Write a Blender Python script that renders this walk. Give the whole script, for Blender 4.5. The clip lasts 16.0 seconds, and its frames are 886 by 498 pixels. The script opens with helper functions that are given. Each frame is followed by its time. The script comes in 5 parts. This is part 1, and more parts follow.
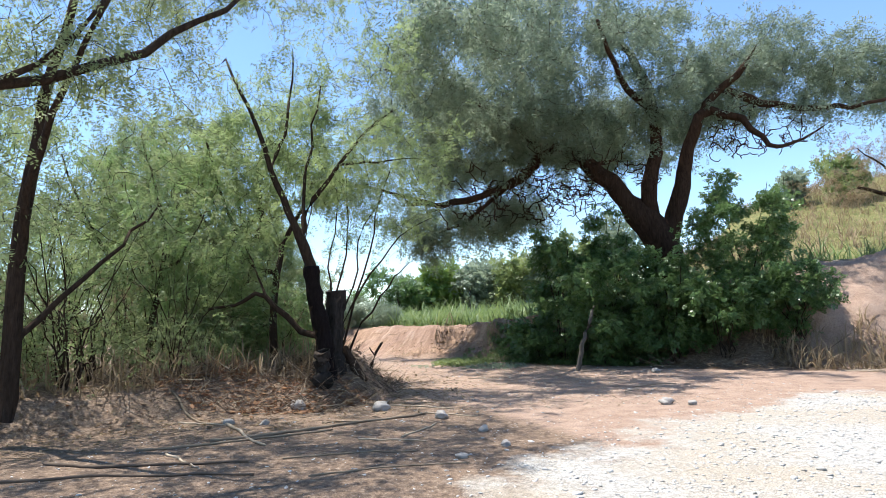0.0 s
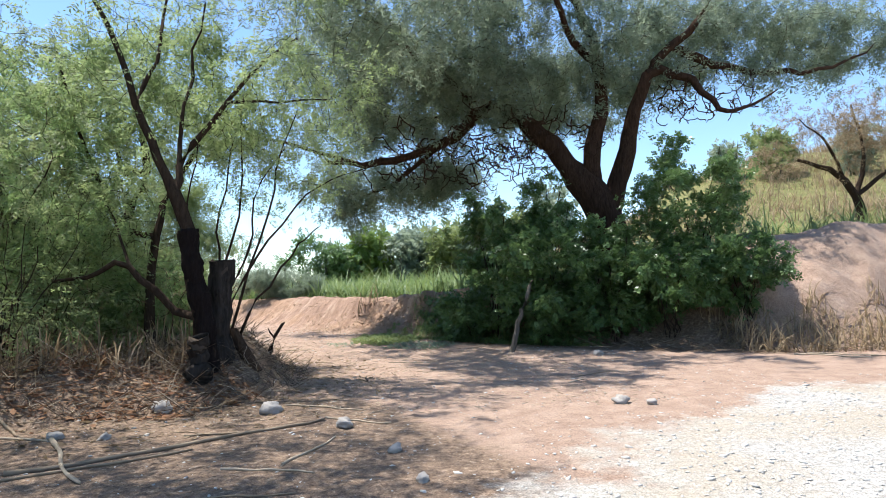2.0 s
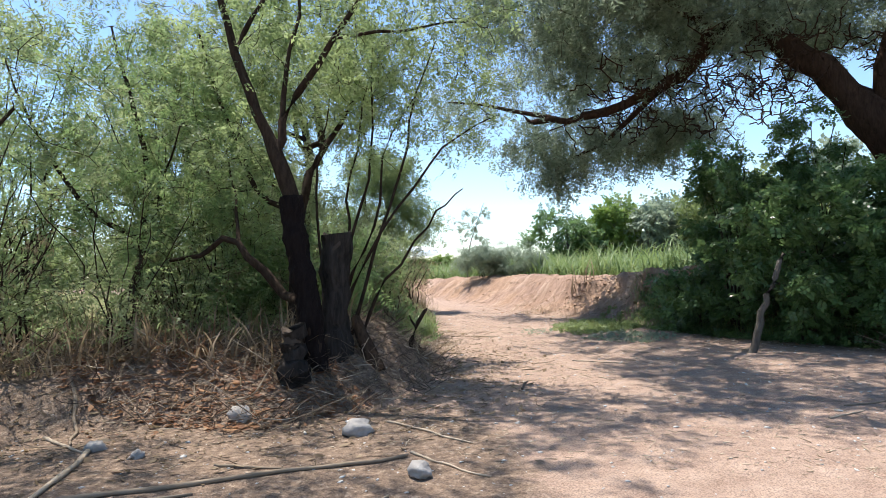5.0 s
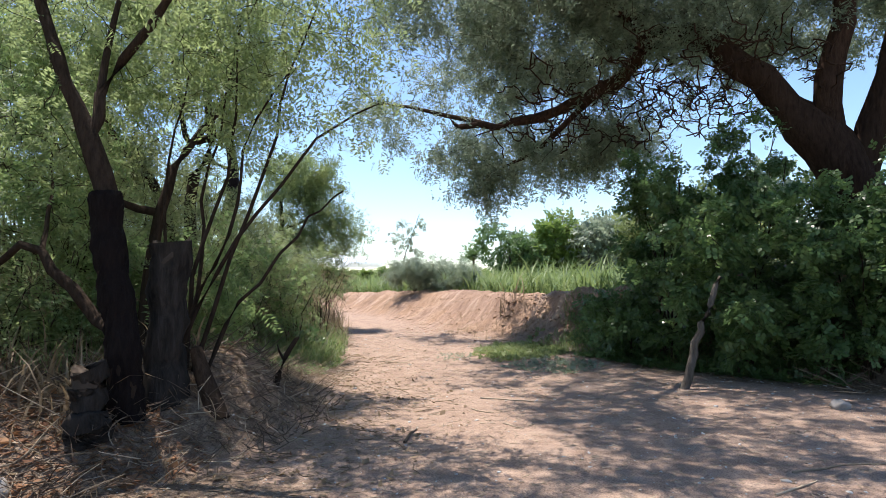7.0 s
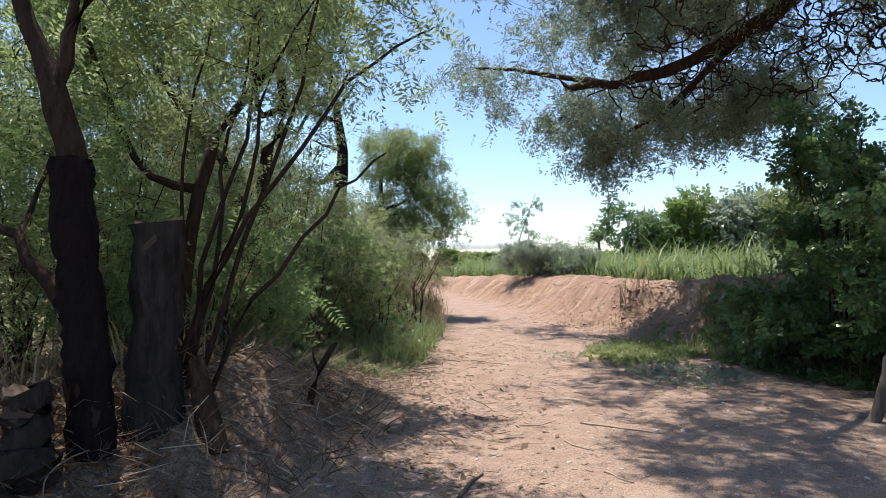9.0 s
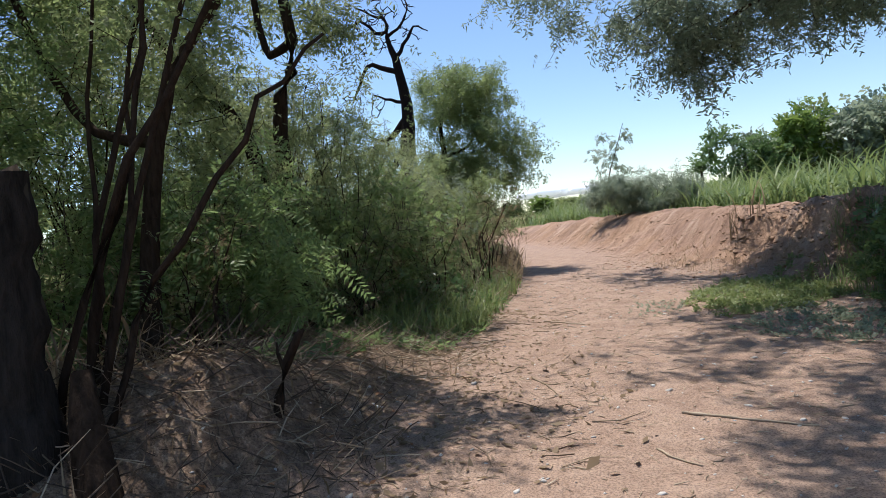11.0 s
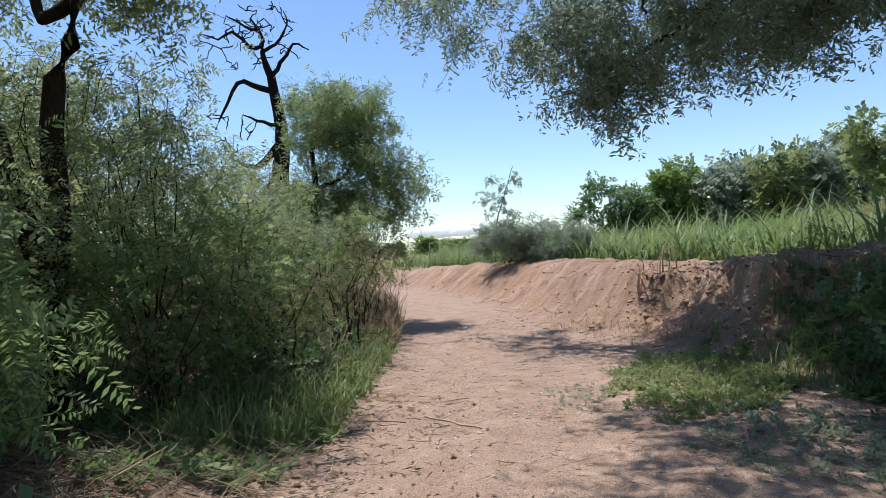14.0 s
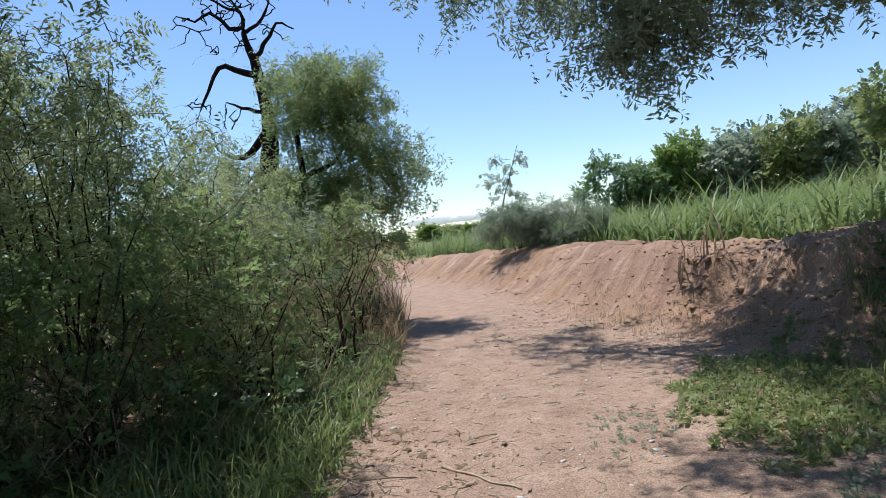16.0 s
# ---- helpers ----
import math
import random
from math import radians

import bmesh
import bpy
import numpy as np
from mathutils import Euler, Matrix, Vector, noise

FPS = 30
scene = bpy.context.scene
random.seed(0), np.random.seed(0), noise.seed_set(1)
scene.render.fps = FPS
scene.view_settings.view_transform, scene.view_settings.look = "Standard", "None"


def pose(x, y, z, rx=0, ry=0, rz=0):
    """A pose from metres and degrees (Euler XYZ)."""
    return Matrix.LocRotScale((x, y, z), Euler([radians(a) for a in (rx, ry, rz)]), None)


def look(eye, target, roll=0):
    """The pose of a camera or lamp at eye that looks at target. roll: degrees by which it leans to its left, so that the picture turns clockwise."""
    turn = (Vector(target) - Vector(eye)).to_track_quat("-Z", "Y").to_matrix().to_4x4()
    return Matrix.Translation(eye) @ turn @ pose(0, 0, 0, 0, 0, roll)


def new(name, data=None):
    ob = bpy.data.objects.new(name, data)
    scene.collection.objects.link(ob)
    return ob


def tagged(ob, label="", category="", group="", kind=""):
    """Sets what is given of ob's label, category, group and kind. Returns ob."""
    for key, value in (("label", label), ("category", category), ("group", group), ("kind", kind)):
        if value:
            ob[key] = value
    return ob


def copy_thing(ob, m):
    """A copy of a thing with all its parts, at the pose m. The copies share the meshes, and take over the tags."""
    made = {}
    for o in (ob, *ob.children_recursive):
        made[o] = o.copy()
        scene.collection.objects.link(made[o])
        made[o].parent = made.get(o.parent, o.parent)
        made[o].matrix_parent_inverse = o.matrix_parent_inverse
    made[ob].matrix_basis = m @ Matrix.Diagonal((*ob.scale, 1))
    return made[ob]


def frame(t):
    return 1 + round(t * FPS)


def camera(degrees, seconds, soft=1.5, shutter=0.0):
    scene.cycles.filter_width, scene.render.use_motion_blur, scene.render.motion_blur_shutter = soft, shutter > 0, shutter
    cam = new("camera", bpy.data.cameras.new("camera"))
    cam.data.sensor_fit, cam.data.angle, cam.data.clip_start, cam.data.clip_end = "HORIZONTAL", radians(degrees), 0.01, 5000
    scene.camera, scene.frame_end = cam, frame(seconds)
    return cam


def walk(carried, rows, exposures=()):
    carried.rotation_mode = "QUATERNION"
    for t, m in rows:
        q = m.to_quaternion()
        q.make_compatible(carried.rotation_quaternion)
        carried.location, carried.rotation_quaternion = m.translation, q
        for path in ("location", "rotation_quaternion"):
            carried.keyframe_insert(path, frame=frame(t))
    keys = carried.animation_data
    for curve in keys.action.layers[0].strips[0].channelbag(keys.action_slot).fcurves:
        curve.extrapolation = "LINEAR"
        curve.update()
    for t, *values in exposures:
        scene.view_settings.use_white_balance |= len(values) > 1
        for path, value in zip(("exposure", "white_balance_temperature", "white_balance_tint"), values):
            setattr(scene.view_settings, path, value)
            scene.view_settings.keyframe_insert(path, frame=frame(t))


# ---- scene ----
cam = camera(70.31, 16.0, soft=0.5)
# seconds, eye in metres, turn in degrees
ROWS = [
    (0.0, 0.000, 0.000, 1.302, 96.36, 1.84, -0.00),
    (0.5, 0.072, 0.479, 1.412, 94.09, -1.57, -6.97),
    (1.0, 0.160, 0.913, 1.455, 92.22, -2.72, -1.75),
    (1.5, 0.194, 1.388, 1.467, 90.52, -0.80, -7.93),
    (2.0, 0.273, 1.888, 1.438, 93.27, 1.30, -6.18),
    (2.5, 0.434, 2.292, 1.456, 94.87, 0.98, -4.02),
    (3.0, 0.627, 2.704, 1.499, 91.77, 1.00, -7.57),
    (3.5, 0.840, 3.117, 1.463, 91.52, 1.58, 3.17),
    (6.0, 1.584, 5.213, 1.422, 92.31, 0.86, 18.31),
    (6.5, 1.635, 5.574, 1.477, 94.20, -0.14, 19.04),
    (7.0, 1.679, 5.974, 1.503, 92.68, 0.48, 11.72),
    (7.5, 1.735, 6.416, 1.504, 91.97, 1.30, 15.56),
    (8.0, 1.705, 6.863, 1.542, 93.48, 0.09, 13.47),
    (8.5, 1.680, 7.285, 1.535, 93.64, -1.63, 12.65),
    (9.0, 1.680, 7.742, 1.569, 91.10, 0.33, 23.01),
    (11.5, 1.379, 10.046, 1.413, 87.44, 6.18, 31.74),
    (12.0, 1.296, 10.461, 1.477, 91.46, 6.60, 27.60),
    (12.5, 1.080, 10.834, 1.474, 91.32, 5.14, 30.14),
    (13.0, 0.900, 11.151, 1.511, 91.89, 5.94, 35.66),
    (13.5, 0.698, 11.443, 1.544, 92.89, 7.93, 25.93),
    (14.0, 0.537, 11.767, 1.559, 89.99, 3.61, 21.16),
    (14.5, 0.403, 12.121, 1.587, 88.64, 4.20, 24.25),
    (15.0, 0.222, 12.444, 1.614, 88.06, 6.67, 18.38),
    (15.5, 0.004, 12.766, 1.650, 87.60, 5.21, 19.60),
    (16.0, -0.076, 13.156, 1.623, 88.76, 6.16, 21.36),
]
walk(cam, [(t, pose(x, y, z, rx, ry, rz)) for t, x, y, z, rx, ry, rz in ROWS],
     exposures=[(0.0, 1.05, 6250, 10), (3.5, 1.05, 6250, 10), (6.0, 0.95, 6400, 13), (9.0, 0.75, 6500, 14), (11.5, 0.4, 6300, 14), (12.5, 0.45, 6200, 14), (16.0, 0.4, 6150, 12)])

# ---------- light ----------
SUN_ELEV, SUN_AZ = 70.0, -62.0        # degrees above the horizon; clockwise from straight ahead (+y)
world = bpy.data.worlds.new("sky")
scene.world = world
world.use_nodes = True
wn = world.node_tree
wn.nodes.clear()
sky = wn.nodes.new("ShaderNodeTexSky")
sky.sky_type = 'NISHITA'
sky.sun_disc = False
sky.sun_elevation = radians(SUN_ELEV)
sky.sun_rotation = radians(SUN_AZ)
sky.air_density, sky.dust_density, sky.ozone_density = 1.0, 0.05, 0.6
bg = wn.nodes.new("ShaderNodeBackground")
bg.inputs["Strength"].default_value = 0.115
wout = wn.nodes.new("ShaderNodeOutputWorld")
tint = wn.nodes.new("ShaderNodeMix")
tint.data_type, tint.blend_type = 'RGBA', 'MULTIPLY'
tint.inputs[0].default_value = 1.0
tint.inputs[7].default_value = (0.90, 1.0, 1.10, 1)
wn.links.new(sky.outputs[0], tint.inputs[6])
wn.links.new(tint.outputs[2], bg.inputs[0])
wn.links.new(bg.outputs[0], wout.inputs[0])
sun_data = bpy.data.lights.new("sun", 'SUN')
sun_data.energy, sun_data.angle, sun_data.color = 5.0, radians(0.55), (1.0, 0.95, 0.87)
sun = new("sun", sun_data)
sa, se = radians(SUN_AZ), radians(SUN_ELEV)
sun.matrix_world = look((math.sin(sa) * math.cos(se) * 60, math.cos(sa) * math.cos(se) * 60, math.sin(se) * 60), (0, 0, 0))

rng = np.random.default_rng(7)


# ---------- materials ----------
def nodes_of(name):
    m = bpy.data.materials.new(name)
    m.use_nodes = True
    nt = m.node_tree
    b = nt.nodes["Principled BSDF"]
    return m, nt, b, nt.nodes["Material Output"]


def noise_node(nt, scale, detail=4.0, rough=0.6, coord=None):
    n = nt.nodes.new("ShaderNodeTexNoise")
    n.inputs["Scale"].default_value, n.inputs["Detail"].default_value = scale, detail
    n.inputs["Roughness"].default_value = rough
    if coord is None:
        g = nt.nodes.new("ShaderNodeNewGeometry")
        coord = g.outputs["Position"]
    nt.links.new(coord, n.inputs["Vector"])
    return n.outputs["Fac"]


def ramp(nt, fac, stops):
    r = nt.nodes.new("ShaderNodeValToRGB")
    el = r.color_ramp.elements
    el[0].position, el[0].color = stops[0][0], (*stops[0][1], 1)
    el[1].position, el[1].color = stops[-1][0], (*stops[-1][1], 1)
    for p, c in stops[1:-1]:
        e = el.new(p)
        e.color = (*c, 1)
    nt.links.new(fac, r.inputs[0])
    return r.outputs[0]


def mixed(nt, fac, a, b, mode='MIX'):
    m = nt.nodes.new("ShaderNodeMix")
    m.data_type, m.blend_type = 'RGBA', mode
    for sock, v in ((0, fac), (6, a), (7, b)):
        if isinstance(v, (int, float)):
            m.inputs[sock].default_value = v
        elif isinstance(v, tuple):
            m.inputs[sock].default_value = (*v, 1)
        else:
            nt.links.new(v, m.inputs[sock])
    return m.outputs[2]


def calc(nt, op, a, b=0.5, clamp=False):
    m = nt.nodes.new("ShaderNodeMath")
    m.operation, m.use_clamp = op, clamp
    for sock, v in ((0, a), (1, b)):
        if isinstance(v, (int, float)):
            m.inputs[sock].default_value = v
        else:
            nt.links.new(v, m.inputs[sock])
    return m.outputs[0]


def bumped(nt, b, height, strength, distance):
    n = nt.nodes.new("ShaderNodeBump")
    n.inputs["Strength"].default_value, n.inputs["Distance"].default_value = strength, distance
    nt.links.new(height, n.inputs["Height"])
    nt.links.new(n.outputs[0], b.inputs["Normal"])


def leaf_material(name, dark, mid, light, through_light=0.38, rough=0.5):
    """Leaves: each island its own tone, light also passes through."""
    m, nt, b, out = nodes_of(name)
    g = nt.nodes.new("ShaderNodeNewGeometry")
    col = ramp(nt, g.outputs["Random Per Island"], [(0.0, dark), (0.5, mid), (1.0, light)])
    big = noise_node(nt, 1.6, 3.0)
    col = mixed(nt, ramp(nt, big, [(0.36, (0, 0, 0)), (0.5, (0.45, 0.45, 0.45)), (0.64, (1, 1, 1))]), mixed(nt, 0.35, col, dark), mixed(nt, 0.45, col, light))
    nt.links.new(col, b.inputs["Base Color"])
    b.inputs["Roughness"].default_value = rough
    b.inputs["Specular IOR Level"].default_value = 0.35
    tr = nt.nodes.new("ShaderNodeBsdfTranslucent")
    nt.links.new(mixed(nt, 0.35, col, tuple(min(1, c * 1.5) for c in light)), tr.inputs[0])
    ms = nt.nodes.new("ShaderNodeMixShader")
    ms.inputs[0].default_value = through_light
    nt.links.new(b.outputs[0], ms.inputs[1])
    nt.links.new(tr.outputs[0], ms.inputs[2])
    nt.links.new(ms.outputs[0], out.inputs[0])
    return m


def bark_material(name, dark, light, scale=9.0, strength=0.8):
    m, nt, b, _ = nodes_of(name)
    tc = nt.nodes.new("ShaderNodeNewGeometry")
    mp = nt.nodes.new("ShaderNodeMapping")
    mp.inputs["Scale"].default_value = (1, 1, 0.22)
    nt.links.new(tc.outputs["Position"], mp.inputs["Vector"])
    n1 = noise_node(nt, scale * 3, 6, 0.65, mp.outputs[0])
    n2 = noise_node(nt, scale * 0.25, 3)
    col = ramp(nt, n1, [(0.32, dark), (0.7, light)])
    col = mixed(nt, calc(nt, 'MULTIPLY', n2, 0.7), col, mixed(nt, 0.5, dark, light))
    nt.links.new(col, b.inputs["Base Color"])
    b.inputs["Roughness"].default_value = 0.95
    b.inputs["Specular IOR Level"].default_value = 0.08
    bumped(nt, b, n1, strength, 0.05)
    return m


def plain_material(name, a, c, scale=6.0, rough=0.85, bump=0.3, dist=0.01):
    m, nt, b, _ = nodes_of(name)
    n1 = noise_node(nt, scale, 5, 0.65)
    n2 = noise_node(nt, scale * 9, 4, 0.6)
    g = nt.nodes.new("ShaderNodeNewGeometry")
    f = calc(nt, 'ADD', calc(nt, 'MULTIPLY', n1, 0.6), calc(nt, 'MULTIPLY', g.outputs["Random Per Island"], 0.4))
    col = ramp(nt, f, [(0.25, a), (0.75, c)])
    nt.links.new(col, b.inputs["Base Color"])
    b.inputs["Roughness"].default_value = rough
    b.inputs["Specular IOR Level"].default_value = 0.2
    bumped(nt, b, n2, bump, dist)
    return m


M_FEATHER = leaf_material("grey_green_leaflets", (0.082, 0.122, 0.068), (0.165, 0.218, 0.132), (0.300, 0.350, 0.250), 0.46)
M_FEATHER_Y = leaf_material("yellow_green_leaflets", (0.105, 0.158, 0.050), (0.190, 0.258, 0.092), (0.310, 0.372, 0.170), 0.55)
M_OLIVE = leaf_material("olive_leaflets", (0.090, 0.128, 0.046), (0.170, 0.215, 0.084), (0.290, 0.330, 0.158), 0.55)
M_BROAD = leaf_material("dark_green_leaves", (0.042, 0.088, 0.026), (0.082, 0.155, 0.046), (0.158, 0.240, 0.088), 0.42, 0.32)
M_BRIGHT = leaf_material("bright_green_leaves", (0.09, 0.16, 0.025), (0.14, 0.22, 0.04), (0.20, 0.28, 0.07), 0.45)
M_FROND = leaf_material("fresh_green_fronds", (0.075, 0.130, 0.045), (0.140, 0.220, 0.075), (0.250, 0.340, 0.135), 0.5)
M_CANE = leaf_material("cane_blades", (0.085, 0.145, 0.040), (0.135, 0.205, 0.060), (0.230, 0.290, 0.110), 0.4)
M_GRASS = leaf_material("grass_blades", (0.090, 0.138, 0.038), (0.155, 0.212, 0.066), (0.262, 0.300, 0.120), 0.45)
M_DRY = leaf_material("dry_grass", (0.15, 0.10, 0.055), (0.25, 0.18, 0.105), (0.40, 0.31, 0.19), 0.3, 0.8)
M_BROWN = leaf_material("brown_undergrowth", (0.112, 0.076, 0.040), (0.215, 0.150, 0.088), (0.345, 0.262, 0.168), 0.3, 0.8)
M_RUST = leaf_material("rusty_dry_leaves", (0.13, 0.055, 0.028), (0.22, 0.10, 0.05), (0.32, 0.18, 0.09), 0.2, 0.8)
M_BARK = bark_material("dark_bark", (0.014, 0.009, 0.006), (0.066, 0.045, 0.032))
M_BARK_BIG = bark_material("brown_bark", (0.014, 0.008, 0.005), (0.080, 0.046, 0.030), 6.0)
M_BARK_GREY = bark_material("grey_bark", (0.05, 0.042, 0.034), (0.17, 0.15, 0.125))
M_DEAD = bark_material("near_black_bark", (0.006, 0.004, 0.004), (0.022, 0.016, 0.014))
M_STUMP = bark_material("weathered_stump_bark", (0.008, 0.007, 0.006), (0.060, 0.050, 0.043), 5.0, 1.0)
M_TWIG = plain_material("dry_twigs", (0.10, 0.07, 0.045), (0.30, 0.235, 0.165), 5.0)
M_STICK = plain_material("bleached_sticks", (0.22, 0.165, 0.11), (0.46, 0.38, 0.28), 8.0)
M_STONE = plain_material("grey_stone", (0.17, 0.155, 0.14), (0.40, 0.37, 0.335), 9.0, 0.85, 0.5, 0.02)
M_CLOD = plain_material("earth_clods", (0.20, 0.125, 0.085), (0.40, 0.27, 0.185), 7.0, 0.95, 0.6, 0.02)
M_DARKTWIG = plain_material("brown_twigs", (0.045, 0.032, 0.024), (0.17, 0.125, 0.09), 5.0)
M_GRAVEL = plain_material("pale_gravel", (0.34, 0.32, 0.29), (0.58, 0.56, 0.52), 9.0, 0.9, 0.4, 0.01)
M_CUT = plain_material("sawn_wood", (0.03, 0.021, 0.015), (0.085, 0.062, 0.045), 14.0)


# ---------- mesh helpers ----------
def mesh_np(name, verts, faces, material, smooth=False):
    """A mesh from arrays: verts (n,3); faces (m,k) all with k corners."""
    me = bpy.data.meshes.new(name)
    nv, (nf, k) = len(verts), faces.shape
    me.vertices.add(nv)
    me.vertices.foreach_set("co", np.ascontiguousarray(verts, dtype=np.float32).ravel())
    me.loops.add(nf * k)
    me.loops.foreach_set("vertex_index", np.ascontiguousarray(faces, dtype=np.int32).ravel())
    me.polygons.add(nf)
    me.polygons.foreach_set("loop_start", np.arange(0, nf * k, k, dtype=np.int32))
    me.polygons.foreach_set("loop_total", np.full(nf, k, dtype=np.int32))
    if smooth:
        me.polygons.foreach_set("use_smooth", np.ones(nf, dtype=bool))
    me.update(calc_edges=True)
    me.materials.append(material)
    return me


def part(name, me, parent, label=""):
    ob = new(name, me)
    ob.parent = parent
    if label:
        ob["label"] = label
    return ob


def thing(name, at, label, category, group="", kind=""):
    ob = new(name)
    ob.location = at
    ob.empty_display_size = 0.2
    return tagged(ob, label, category, group, kind)


class Tubes:
    """Collects tapered tubes into one quad mesh."""
    def __init__(self):
        self.v, self.f, self.n = [], [], 0

    def add(self, pts, radii, sides=6, rough=0.0, cap=True):
        pts = np.asarray(pts, float)
        m = len(pts)
        d = np.gradient(pts, axis=0)
        d /= np.linalg.norm(d, axis=1)[:, None] + 1e-9
        ref = np.where(np.abs(d[:, 2:3]) < 0.9, [[0, 0, 1.0]], [[1.0, 0, 0]])
        a = np.cross(d, ref)
        a /= np.linalg.norm(a, axis=1)[:, None] + 1e-9
        b = np.cross(d, a)
        ang = np.arange(sides) * 2 * np.pi / sides
        r = np.asarray(radii, float)[:, None] * np.ones((1, sides))
        if rough:
            r = r * (1 + rough * rng.normal(size=r.shape))
        ring = pts[:, None, :] + r[:, :, None] * (np.cos(ang)[None, :, None] * a[:, None, :] + np.sin(ang)[None, :, None] * b[:, None, :])
        self.v.append(ring.reshape(-1, 3))
        i = np.arange(m - 1)[:, None] * sides
        j = np.arange(sides)[None, :]
        k = (j + 1) % sides
        q = np.stack([i + j, i + k, i + sides + k, i + sides + j], -1).reshape(-1, 4) + self.n
        self.f.append(q)
        self.n += m * sides
        if cap:
            self.v.append(pts[[0, -1]])
            c0, c1 = self.n, self.n + 1
            base = self.n - m * sides
            last = self.n - sides
            for s0, c in ((base, c0), (last, c1)):
                q = np.array([[s0 + t % sides, s0 + (t + 1) % sides, s0 + (t + 2) % sides, c] for t in range(0, sides, 2)])
                self.f.append(q)
            self.n += 2

    def mesh(self, name, material):
        return mesh_np(name, np.concatenate(self.v), np.concatenate(self.f), material, True)


def spline(ctrl, n):
    """n points of a smooth curve through the control points."""
    c = np.asarray(ctrl, float)
    c = np.vstack([2 * c[0] - c[1], c, 2 * c[-1] - c[-2]])
    t = np.linspace(0, len(c) - 3 - 1e-6, n)
    i = t.astype(int)
    u = (t - i)[:, None]
    p0, p1, p2, p3 = c[i], c[i + 1], c[i + 2], c[i + 3]
    return 0.5 * (2 * p1 + (p2 - p0) * u + (2 * p0 - 5 * p1 + 4 * p2 - p3) * u ** 2 + (3 * p1 - p0 - 3 * p2 + p3) * u ** 3)


def feather_sprig(pairs=6, leaf=0.34, width=0.10, uneven=0.0):
    """A feathery leaf of unit length along +x: thin leaflets on both sides, more or less regular."""
    v, f = [], []
    for i in range(pairs):
        for s in (-1, 1):
            x = 0.12 + 0.88 * i / (pairs - 1) + uneven * rng.normal(0, 0.08)
            z = -0.22 * x * x + uneven * rng.normal(0, 0.06)
            y = uneven * rng.normal(0, 0.07)
            ln = leaf * (1 - 0.35 * abs(2 * x - 1)) * (1 + uneven * rng.uniform(-0.45, 0.35))
            fw, dn = 0.42 + uneven * rng.normal(0, 0.5), 0.12 + uneven * abs(rng.normal(0, 0.6))
            ax = np.array([fw, s * 1.0, -dn])
            ax /= np.linalg.norm(ax)
            side = np.cross(ax, np.array([0.3 * uneven * rng.normal(), 0.3 * uneven * rng.normal(), 1.0]))
            side /= np.linalg.norm(side)
            b = np.array([x, y, z])
            k = len(v)
            v += [b, b + ax * ln * 0.5 + side * width / 2, b + ax * ln, b + ax * ln * 0.5 - side * width / 2]
            f.append((k, k + 1, k + 2, k + 3))
    return np.array(v), np.array(f)


def several(n, *args):
    """n uneven leaves of one kind, to be mixed."""
    made = [feather_sprig(*args) for _ in range(n)]
    return np.stack([m[0] for m in made]), made[0][1]


def broad_sprig(leaves=6, width=0.17):
    """A shoot of unit length along +x with pointed, folded oval leaves."""
    v, f = [], []
    for i in range(leaves):
        x = 0.15 + 0.75 * i / (leaves - 1)
        s = 1 if i % 2 else -1
        ax = np.array([0.55, s * 0.75, -0.25 + 0.2 * (i % 3)])
        ax /= np.linalg.norm(ax)
        side = np.cross(ax, (0, 0, 1.0))
        up = np.cross(side, ax)
        ln = 0.52
        b = np.array([x, 0, -0.1 * x * x])
        k = len(v)
        v += [b, b + ax * ln * 0.5 + side * width + up * 0.05, b + ax * ln, b + ax * ln * 0.5 - side * width + up * 0.05]
        f.append((k, k + 1, k + 2, k + 3))
    return np.array(v), np.array(f)


def blade(width=0.035, bend=0.6, seg=4):
    """A grass blade of unit height that arches over towards +x."""
    v, f = [], []
    for i in range(seg + 1):
        u = i / seg
        w = width * (1 - u) ** 0.7 + 0.002
        x, z = bend * u * u, u - 0.35 * bend * u ** 3
        v += [(x, -w / 2, z), (x, w / 2, z)]
        if i:
            k = 2 * i
            f.append((k - 2, k - 1, k + 1, k))
    return np.array(v), np.array(f)


TUFT, FEATHER, FEATHER_FINE, BROAD, BLADE, BLADE_ARCH = several(6, 5, 0.48, 0.115, 1.0), several(6, 7, 0.36, 0.092, 0.5), several(4, 10, 0.27, 0.064, 0.3), broad_sprig(), blade(), blade(0.05, 0.95)


def turns(direction, roll):
    """Rotation matrices whose x axis is the direction."""
    x = direction / (np.linalg.norm(direction, axis=1)[:, None] + 1e-9)
    up = np.tile([0, 0, 1.0], (len(x), 1))
    y = np.cross(up, x)
    y /= np.linalg.norm(y, axis=1)[:, None] + 1e-9
    z = np.cross(x, y)
    c, s = np.cos(roll)[:, None], np.sin(roll)[:, None]
    return np.stack([x, c * y + s * z, -s * y + c * z], -1)


def scatter(name, template, places, rotations, sizes, material):
    tv, tf = template
    n = len(places)
    sizes = np.asarray(sizes, float)
    if sizes.ndim == 1:
        sizes = sizes[:, None]
    base = tv[rng.integers(0, len(tv), n)] if tv.ndim == 3 else tv[None]
    v = np.einsum('nij,nkj->nki', rotations, base * sizes[:, None, :]) + places[:, None, :]
    f = tf[None] + (np.arange(n) * tv.shape[-2])[:, None, None]
    return mesh_np(name, v.reshape(-1, 3), f.reshape(-1, tf.shape[1]), material)


